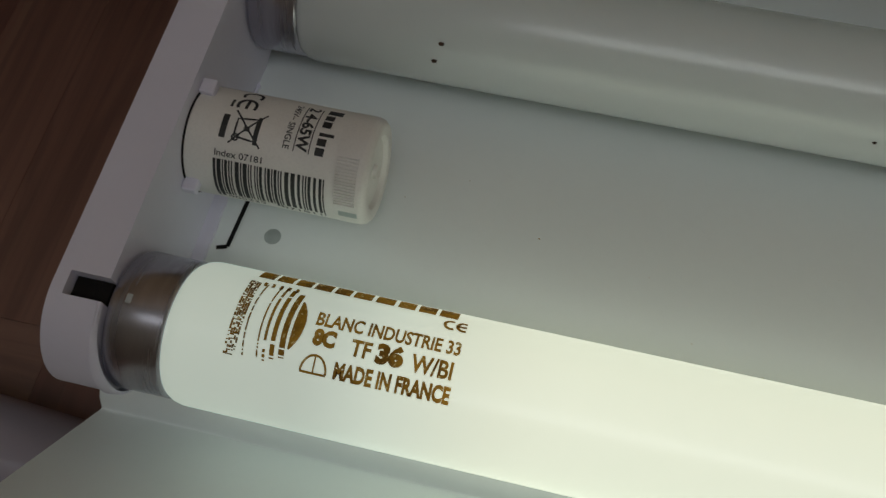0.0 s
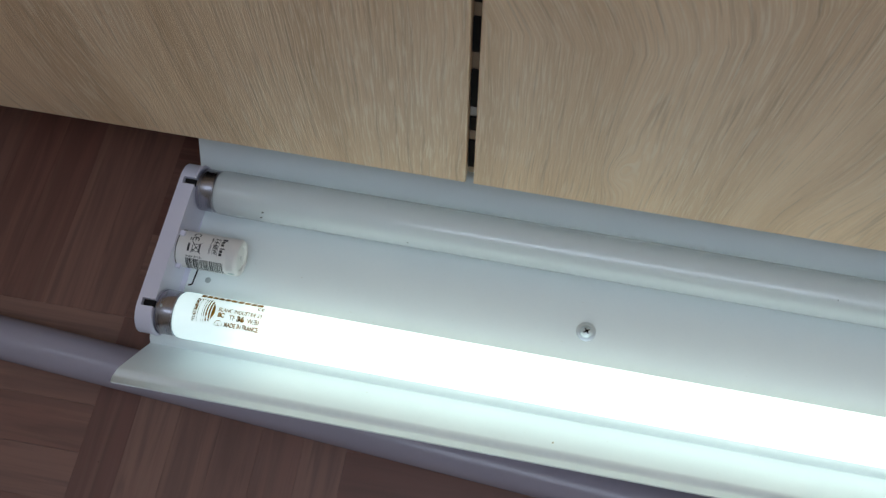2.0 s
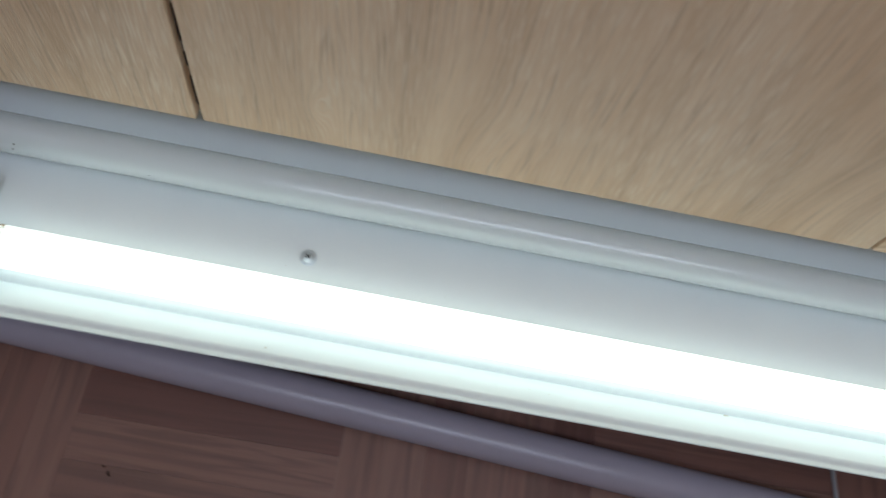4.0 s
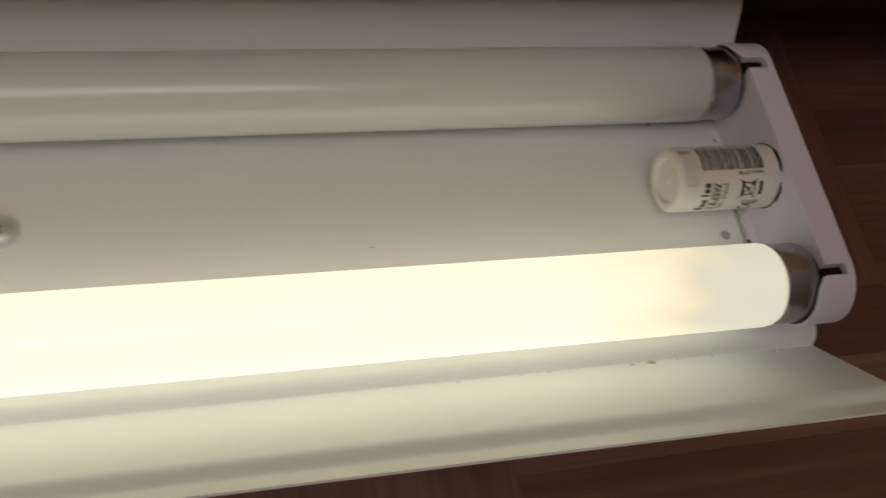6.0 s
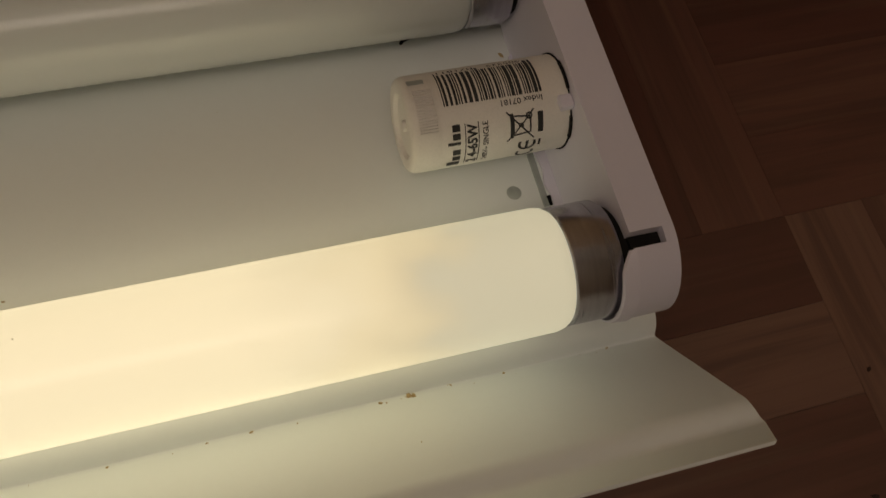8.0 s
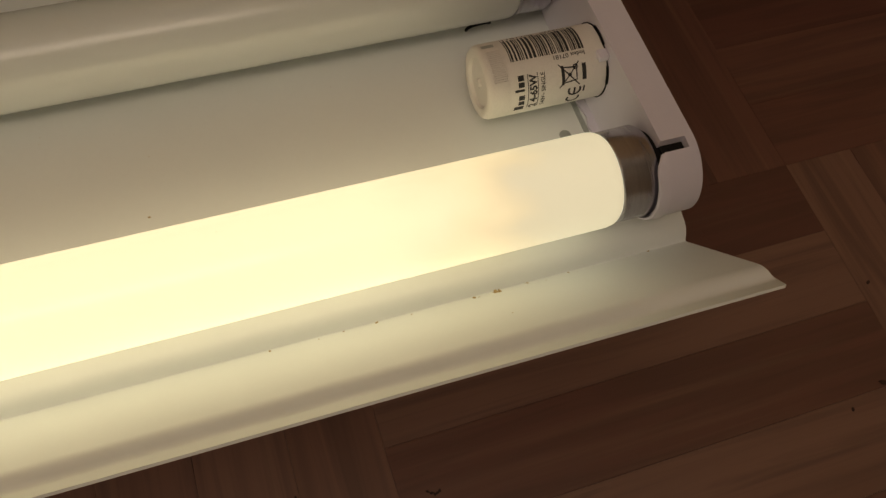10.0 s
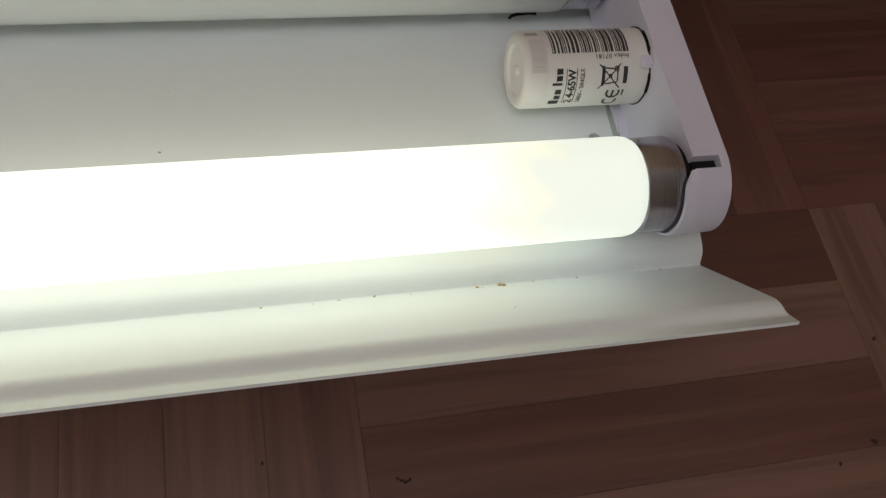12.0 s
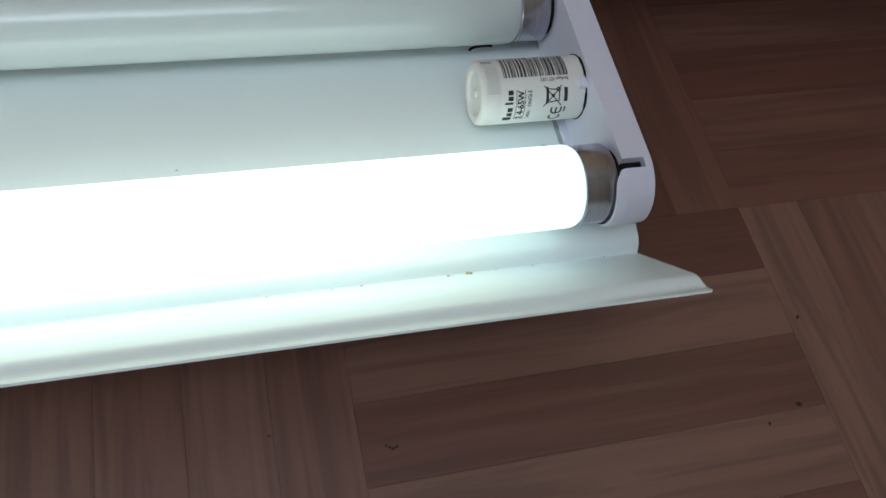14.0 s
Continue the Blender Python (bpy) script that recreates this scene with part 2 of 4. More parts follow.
def oak_laminate():
    """Pale oak: fine wavy lines that follow a warped field, with short light pores lying along them."""
    m, n, l, p = shader("pale_oak_laminate")

    def maths(op, a, b=None, c=None):
        q = n.new("ShaderNodeMath")
        q.operation = op
        for k, v in enumerate((a, b, c)):
            if v is None:
                continue
            if isinstance(v, (int, float)):
                q.inputs[k].default_value = v
            else:
                l.new(v, q.inputs[k])
        return q.outputs[0]

    def field(x, z, scale, detail, rough=0.5):
        q = n.new("ShaderNodeCombineXYZ")
        l.new(x, q.inputs[0])
        l.new(z, q.inputs[2])
        t = n.new("ShaderNodeTexNoise")
        t.inputs["Scale"].default_value, t.inputs["Detail"].default_value, t.inputs["Roughness"].default_value = scale, detail, rough
        l.new(q.outputs[0], t.inputs["Vector"])
        return t.outputs["Fac"]

    tc = n.new("ShaderNodeTexCoord")
    sep = n.new("ShaderNodeSeparateXYZ")
    l.new(tc.outputs["Object"], sep.inputs[0])
    info = n.new("ShaderNodeObjectInfo")
    x = maths("MULTIPLY_ADD", info.outputs["Random"], 3.7, sep.outputs[0])
    z = maths("MULTIPLY_ADD", info.outputs["Random"], 5.3, sep.outputs[2])
    warp = field(x, maths("MULTIPLY", z, 0.30), 4.5, 1.0)
    wob = field(x, maths("MULTIPLY", z, 0.35), 40.0, 2.0)
    u = maths("MULTIPLY_ADD", warp, 0.075, x)              # across the grain, in metres
    u = maths("MULTIPLY_ADD", wob, 0.004, u)
    knot = field(x, maths("MULTIPLY", z, 0.45), 9.0, 0.0)
    here = ramp(n, l, field(x, maths("MULTIPLY", z, 0.6), 3.1, 0.0), (0.52, 0.0), (0.66, 1.0))
    u = maths("MULTIPLY_ADD", maths("MULTIPLY", knot, here), 0.12, u)   # arched figure in places
    at = n.new("ShaderNodeSeparateXYZ")
    l.new(n.new("ShaderNodeNewGeometry").outputs["Position"], at.inputs[0])
    for cx, cz, wx, wz, lift in KNOTS:                      # closed figure round a few small knots
        dx = maths("DIVIDE", maths("SUBTRACT", at.outputs[0], cx), wx)
        dz = maths("DIVIDE", maths("SUBTRACT", at.outputs[2], cz), wz)
        far = maths("ADD", maths("MULTIPLY", dx, dx), maths("MULTIPLY", dz, dz))
        u = maths("MULTIPLY_ADD", maths("POWER", 2.718, maths("MULTIPLY", far, -1.0)), lift, u)
    bands = field(maths("MULTIPLY", u, 1.0), maths("MULTIPLY", z, 0.005), 400.0, 2.0, 0.6)
    broad = field(u, maths("MULTIPLY", z, 0.03), 42.0, 3.0)
    pores = field(u, maths("MULTIPLY", z, 0.045), 900.0, 3.0, 0.6)
    long_pores = field(u, maths("MULTIPLY", z, 0.03), 520.0, 2.0, 0.5)
    patch = field(x, maths("MULTIPLY", z, 0.5), 13.0, 2.0)
    c = mixed(n, l, ramp(n, l, broad, (0.40, 0.0), (0.66, 0.85)), (0.84, 0.615, 0.395), (0.66, 0.45, 0.262))
    c = mixed(n, l, ramp(n, l, patch, (0.35, 0.0), (0.70, 0.30)), c, (0.60, 0.44, 0.295))
    c = mixed(n, l, ramp(n, l, bands, (0.52, 0.0), (0.70, 0.30)), c, (0.44, 0.29, 0.17))
    c = mixed(n, l, ramp(n, l, long_pores, (0.32, 0.50), (0.44, 0.0)), c, (0.44, 0.295, 0.175))
    light = maths("MULTIPLY", ramp(n, l, pores, (0.50, 0.0), (0.62, 1.0)), ramp(n, l, patch, (0.36, 0.25), (0.60, 0.70)))
    c = mixed(n, l, light, c, (0.88, 0.74, 0.56))
    l.new(c, p.inputs["Base Color"])
    p.inputs["Roughness"].default_value = 0.46
    bumped(n, l, p, pores, 0.7, 0.0009)
    return m


def parquet_wood(name, per_island):
    """Oiled brown hardwood; each finger has a tone of its own, from its object's colour or, where fingers are joined, per island."""
    m, n, l, p = shader(name)
    if per_island:
        tone_of = n.new("ShaderNodeNewGeometry").outputs["Random Per Island"]
    else:
        sep = n.new("ShaderNodeSeparateColor")
        l.new(n.new("ShaderNodeObjectInfo").outputs["Color"], sep.inputs[0])
        tone_of = sep.outputs[0]
    figure = noise_of(n, l, 26, 2, (0.12, 1.5, 1), 0.5, True, 1.6)
    grain = noise_of(n, l, 95, 4, (0.08, 1.2, 1), 0.5, True, 1.3)
    fine = noise_of(n, l, 480, 3, (0.03, 1.5, 1), 0.6, True)
    tone = ramp(n, l, tone_of, (0.0, (0.132, 0.045, 0.032)), (0.35, (0.180, 0.071, 0.050)), (0.7, (0.232, 0.113, 0.081)), (1.0, (0.280, 0.151, 0.110)))
    deep = mixed(n, l, 0.55, tone, (0.085, 0.036, 0.024))
    c = mixed(n, l, ramp(n, l, figure, (0.44, 0.0), (0.66, 0.60)), tone, deep)
    c = mixed(n, l, ramp(n, l, grain, (0.47, 0.0), (0.64, 0.85)), c, deep)
    pale = noise_of(n, l, 130, 3, (0.05, 1.6, 1), 0.55, True)
    c = mixed(n, l, ramp(n, l, pale, (0.56, 0.0), (0.74, 0.18)), c, (0.36, 0.215, 0.14))
    c = mixed(n, l, ramp(n, l, fine, (0.52, 0.0), (0.78, 0.22)), c, (0.05, 0.024, 0.016))
    l.new(c, p.inputs["Base Color"])
    rr = n.new("ShaderNodeMapRange")
    l.new(grain, rr.inputs[0])
    rr.inputs[3].default_value, rr.inputs[4].default_value = 0.38, 0.54
    l.new(rr.outputs[0], p.inputs["Roughness"])
    p.inputs["Specular IOR Level"].default_value = 0.75     # a thin coat of wax
    bumped(n, l, p, fine, 0.10, 0.0003)
    return m


M_LIT, M_UNLIT, M_OAK = glass_of_lit_tube(), glass_of_unlit_tube(), oak_laminate()
M_PARQUET, M_PARQUET_FAR = parquet_wood("brown_parquet_wood", False), parquet_wood("far_parquet_wood", True)


# ---- mesh helpers ----
def finish(name, bm, material, parent=None, label="", smooth=None):
    me = bpy.data.meshes.new(name)
    bmesh.ops.recalc_face_normals(bm, faces=bm.faces)
    bm.to_mesh(me)
    bm.free()
    me.materials.append(material)
    if smooth is not None:
        me.polygons.foreach_set("use_smooth", [True] * len(me.polygons))
        me.set_sharp_from_angle(angle=radians(smooth))
    ob = new(name, me)
    ob.parent = parent
    if label:
        tagged(ob, label)
    return ob


def part(name, bm, material, parent, label="", smooth=None):
    return finish(name, bm, material, parent, label, smooth)


def thing(name, m, label, category, group="", kind=""):
    e = new(name)
    e.empty_display_size = 0.02
    e.matrix_basis = m
    return tagged(e, label, category, group, kind)


def box(bm, x0, x1, y0, y1, z0, z1, bevel=0.0, segments=2):
    v = [bm.verts.new(c) for c in ((x0, y0, z0), (x1, y0, z0), (x1, y1, z0), (x0, y1, z0), (x0, y0, z1), (x1, y0, z1), (x1, y1, z1), (x0, y1, z1))]
    f = [bm.faces.new([v[i] for i in q]) for q in ((3, 2, 1, 0), (4, 5, 6, 7), (0, 1, 5, 4), (1, 2, 6, 5), (2, 3, 7, 6), (3, 0, 4, 7))]
    if bevel:
        edges = list({e for k in f for e in k.edges})
        bmesh.ops.bevel(bm, geom=edges, offset=bevel, segments=segments, affect="EDGES", profile=0.5)
    return bm


def lathe_x(bm, stations, y=0.0, z=0.0, segments=48, ends=True):
    """A turned body along x from (x, radius) stations."""
    rings = []
    for x, r in stations:
        rings.append([bm.verts.new((x, y + r * math.cos(2 * math.pi * k / segments), z + r * math.sin(2 * math.pi * k / segments))) for k in range(segments)])
    for a, b in zip(rings, rings[1:]):
        for k in range(segments):
            j = (k + 1) % segments
            bm.faces.new((a[k], a[j], b[j], b[k]))
    if ends:
        bm.faces.new(rings[0][::-1])
        bm.faces.new(rings[-1])
    return bm


def lathe_z(bm, stations, x=0.0, y=0.0, segments=32):
    """A turned body along z from (z, radius) stations."""
    rings = [[bm.verts.new((x + r * math.cos(2 * math.pi * k / segments), y + r * math.sin(2 * math.pi * k / segments), z)) for k in range(segments)] for z, r in stations]
    for a, b in zip(rings, rings[1:]):
        for k in range(segments):
            j = (k + 1) % segments
            bm.faces.new((a[k], a[j], b[j], b[k]))
    bm.faces.new(rings[0][::-1])
    bm.faces.new(rings[-1])
    return bm


def prism_x(bm, outline, x0, x1, caps=(True, True)):
    """A (y, z) outline drawn out along x."""
    a = [bm.verts.new((x0, y, z)) for y, z in outline]
    b = [bm.verts.new((x1, y, z)) for y, z in outline]
    for k in range(len(a)):
        j = (k + 1) % len(a)
        bm.faces.new((a[k], a[j], b[j], b[k]))
    if caps[0]:
        bm.faces.new(a[::-1])
    if caps[1]:
        bm.faces.new(b)
    return bm


def rounded_line(points, radius, steps=5):
    """A polyline with its inner corners rounded."""
    out = [points[0]]
    for p, q, r in zip(points, points[1:], points[2:]):
        p, q, r = Vector(p), Vector(q), Vector(r)
        a, b = (p - q), (r - q)
        d = min(radius, a.length * 0.45, b.length * 0.45)
        s, e = q + a.normalized() * d, q + b.normalized() * d
        for k in range(steps + 1):
            t = k / steps
            out.append(tuple(s * (1 - t) ** 2 + q * 2 * t * (1 - t) + e * t * t))
    out.append(points[-1])
    return out


def sheet_outline(line, thickness):
    """The closed outline of a bent sheet whose upper side follows a (y, z) line."""
    n = len(line)
    under = []
    for k in range(n):
        a, b = Vector(line[max(k - 1, 0)]), Vector(line[min(k + 1, n - 1)])
        d = (b - a).normalized()
        under.append((line[k][0] + d.y * thickness, line[k][1] - d.x * thickness))
    return list(line) + under[::-1]


def arc(cy, cz, r, a0, a1, steps):
    return [(cy + r * math.cos(radians(a0 + (a1 - a0) * k / steps)), cz + r * math.sin(radians(a0 + (a1 - a0) * k / steps))) for k in range(steps + 1)]


# flat marks (u, v) wrapped on a cylinder along x: u runs along it, v round it
def lettering(text, width, height, bold=0.0):
    """The flat mesh of a line of writing, scaled to a width and a height of its capitals: triangles of (u, v)."""
    cu = bpy.data.curves.new("lettering", "FONT")
    cu.body, cu.offset, cu.resolution_u = text, bold, 3
    ob = bpy.data.objects.new("lettering", cu)
    scene.collection.objects.link(ob)
    me = bpy.data.meshes.new_from_object(ob.evaluated_get(bpy.context.evaluated_depsgraph_get()))
    co = [v.co.copy() for v in me.vertices]
    faces = [tuple(p.vertices) for p in me.polygons]
    x0, x1 = min(c.x for c in co), max(c.x for c in co)
    top = max(c.y for c in co)
    flat = [((c.x - x0) / (x1 - x0) * width, c.y / top * height) for c in co]
    bpy.data.objects.remove(ob)
    bpy.data.meshes.remove(me)
    bpy.data.curves.remove(cu)
    return flat, faces


def bar(u0, u1, v0, v1, cuts=1):
    """A filled rectangle, cut across v so that it bends."""
    pts, faces = [], []
    for k in range(cuts + 1):
        v = v0 + (v1 - v0) * k / cuts
        pts += [(u0, v), (u1, v)]
    for k in range(cuts):
        faces.append((2 * k, 2 * k + 1, 2 * k + 3, 2 * k + 2))
    return pts, faces


def stroke(points, w):
    """A ribbon of width w along (u, v) points, cut short enough to bend."""
    pts, faces = [], []
    points = [tuple(Vector(p).lerp(Vector(q), k / 6)) for p, q in zip(points, points[1:]) for k in range(6)] + [tuple(points[-1])]
    n = len(points)
    for k in range(n):
        a, b = Vector(points[max(k - 1, 0)]), Vector(points[min(k + 1, n - 1)])
        d = (b - a).normalized()
        s = Vector((-d.y, d.x)) * w / 2
        p = Vector(points[k])
        pts += [tuple(p + s), tuple(p - s)]
    for k in range(n - 1):
        faces.append((2 * k, 2 * k + 1, 2 * k + 3, 2 * k + 2))
    return pts, faces


def ring_points(u, v, r, a0=0, a1=360, steps=24, ry=None):
    return [(u + r * math.cos(radians(a0 + (a1 - a0) * k / steps)), v + (ry or r) * math.sin(radians(a0 + (a1 - a0) * k / steps))) for k in range(steps + 1)]


def conformity_mark(h, weight=0.16):
    """The two round letters of the conformity mark, h high."""
    r = h / 2
    out = []
    for cx in (r, r + 1.75 * r):
        out.append(stroke(ring_points(cx, r, r * (1 - weight / 2), 62, 298, 14), h * weight))
    out.append(stroke([(r + 0.85 * r, r), (r + 1.75 * r + 0.45 * r, r)], h * weight))
    return out


def shifted(mark, u, v, turn=0):
    """A mark moved to (u, v), turned by degrees."""
    c, s = math.cos(radians(turn)), math.sin(radians(turn))
    return [(u + a * c - b * s, v + a * s + b * c) for a, b in mark[0]], mark[1]


def wrapped(marks, radius, lift):
    """Marks laid on a cylinder along x; v is the arc length from the crown towards +y."""
    bm = bmesh.new()
    for pts, faces in marks:
        vs = []
        for u, v in pts:
            a = v / radius
            vs.append(bm.verts.new((u, (radius + lift) * math.sin(a), (radius + lift) * math.cos(a))))
        for f in faces:
            try:
                bm.faces.new([vs[i] for i in f])
            except ValueError:
                pass
    return bm


def ink(name, marks, radius, material, parent, label, lift=0.00012):
    bm = wrapped(marks, radius, lift)
    me = bpy.data.meshes.new(name)
    bm.to_mesh(me)
    bm.free()
    me.materials.append(material)
    ob = new(name, me)
    ob.parent = parent
    tagged(ob, label)
    return ob


# ---- the room ----
def room():
    x0, x1, y0, y1, h = ROOM
    t = 0.12
    for name, b in (("wall_east", (x1, x1 + t, y0 - t, y1 + t, 0, h)), ("wall_west", (x0 - t, x0, y0 - t, y1 + t, 0, h)), ("wall_north", (x0, x1, y1, y1 + t, 0, h))):
        tagged(finish(name, box(bmesh.new(), *b), M_WALL), "plain painted plaster wall", "wall", kind="structure")
    bm = bmesh.new()
    for b in ((x0, WIN[0], 0, h), (WIN[1], x1, 0, h), (WIN[0], WIN[1], 0, WIN[2]), (WIN[0], WIN[1], WIN[3], h)):
        box(bm, b[0], b[1], y0 - t, y0, b[2], b[3])
    tagged(finish("wall_south", bm, M_WALL), "plain painted plaster wall with an added unseen window", "wall", kind="structure")
    bm = bmesh.new()
    for b in ((x0 - t, ROOF[0], y0 - t, y1 + t), (ROOF[1], x1 + t, y0 - t, y1 + t), (ROOF[0], ROOF[1], y0 - t, ROOF[2]), (ROOF[0], ROOF[1], ROOF[3], y1 + t)):
        box(bm, b[0], b[1], b[2], b[3], h, h + t)
    tagged(finish("ceiling", bm, M_CEIL), "plain white painted ceiling with a roof light", "ceiling", kind="structure")
    for name, place, w, hh, posts in (("window_1", pose((WIN[0] + WIN[1]) / 2, y0 - 0.07, (WIN[2] + WIN[3]) / 2), (WIN[1] - WIN[0]) / 2, (WIN[3] - WIN[2]) / 2, (-0.55, 0.55)), ("window_2", pose((ROOF[0] + ROOF[1]) / 2, (ROOF[2] + ROOF[3]) / 2, h + 0.06, 90), (ROOF[1] - ROOF[0]) / 2, (ROOF[3] - ROOF[2]) / 2, ())):
        win = tagged(new(name), "unseen white framed window letting in daylight", "window", kind="structure")
        win.matrix_basis = place
        for b in [(-w, -w + 0.05, -hh, hh), (w - 0.05, w, -hh, hh), (-w + 0.05, w - 0.05, -hh, -hh + 0.05), (-w + 0.05, w - 0.05, hh - 0.05, hh)] + [(c - 0.03, c + 0.03, -hh + 0.05, hh - 0.05) for c in posts]:
            part("window_frame", box(bmesh.new(), b[0], b[1], -0.03, 0.03, b[2], b[3], 0.004), M_FRAME, win)


room()


# ---- cabinets behind the light fitting ----
DOOR_Y, DOOR_Z0, DOOR_Z1 = 0.0902, Z0 + 0.0377, 0.80
DOOR_EDGES = [-0.7037, -0.2773, 0.1494, 0.5752, 1.0017, 1.4280, 1.8543]


def cabinets():
    for k in range(len(DOOR_EDGES) - 1):
        a, b = DOOR_EDGES[k], DOOR_EDGES[k + 1]
        unit = thing("base_cabinet", pose(a, 0.1085, 0, 0, 0, 0), "low cabinet box of brown board on a dark plinth", "cabinet", "row of cabinets")
        w = b - a
        bm = bmesh.new()
        box(bm, 0.0005, 0.018, 0, 0.5, DOOR_Z0, DOOR_Z1, 0.0005, 1)
        part("side_panel", bm, M_CARCASS, unit)
        part("side_panel", box(bmesh.new(), w - 0.018, w - 0.0005, 0, 0.5, DOOR_Z0, DOOR_Z1, 0.0005, 1), M_CARCASS, unit)
        part("bottom_panel", box(bmesh.new(), 0.018, w - 0.018, 0.0, 0.5, DOOR_Z0, DOOR_Z0 + 0.018), M_CARCASS, unit)
        part("top_panel", box(bmesh.new(), 0.0, w, -0.02, 0.5, DOOR_Z1, DOOR_Z1 + 0.03, 0.002), M_CARCASS, unit)
        part("back_panel", box(bmesh.new(), 0.018, w - 0.018, 0.49, 0.5, DOOR_Z0 + 0.018, DOOR_Z1), M_CARCASS, unit)
        part("plinth", box(bmesh.new(), 0, w, 0.06, 0.08, 0.0, DOOR_Z0), M_PLINTH, unit, "dark recessed plinth board")
        left = 0.0021 if k == 2 else 0.0011
        right = 0.0021 if k == 1 else 0.0011
        bm = box(bmesh.new(), left, w - right, DOOR_Y - 0.1085, DOOR_Y - 0.1085 + 0.018, DOOR_Z0, DOOR_Z1, 0.0007, 2)
        part("door", bm, M_OAK, unit, "pale oak laminate door with vertical grain")
    # strips added in the wider door gap: dark for its shade, brown and grey where lit
    seal = thing("door_gap_seal", pose(0.1494, 0.0975, DOOR_Z0), "added strips between two doors: dark for the gap's shade, brown and grey where lit", "seal")
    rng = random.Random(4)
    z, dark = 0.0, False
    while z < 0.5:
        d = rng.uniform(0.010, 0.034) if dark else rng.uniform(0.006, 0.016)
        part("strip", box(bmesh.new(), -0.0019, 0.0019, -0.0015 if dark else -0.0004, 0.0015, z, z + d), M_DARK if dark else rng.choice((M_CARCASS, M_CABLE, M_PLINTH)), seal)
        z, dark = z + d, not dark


cabinets()


# ---- the light fitting ----
FIX_X0, FIX_X1 = -0.0185, 1.2000
MID = TUBE_GAP / 2


# the pin slots of the lit and the unlit tube at each end: y from the tube's axis
SLOTS = {-1: ((-0.0020, 0.0022), (-0.0038, 0.0004)), 1: ((-0.0038, -0.0006), (-0.0038, 0.0004))}


def bracket_outline(slots):
    """The lampholder bracket from its end: two round lobes about the tube axes, joined by a straight bar."""
    r = 0.0136
    first = math.degrees(math.acos(slots[0][0] / r)) if slots else 92
    pts = [(0.0105, PLATE_Z + 0.0002)] + arc(0, 0, r, 232, first, 22)
    for c, (y0, y1) in zip((0.0, TUBE_GAP), slots):
        pts += ([(c + y0, r)] if c else []) + [(c + y0, -0.003), (c + y1, -0.003), (c + y1, r)]
    pts += arc(TUBE_GAP, 0, r, 88, -52, 22) + [(TUBE_GAP - 0.0105, PLATE_Z + 0.0002)]
    return pts


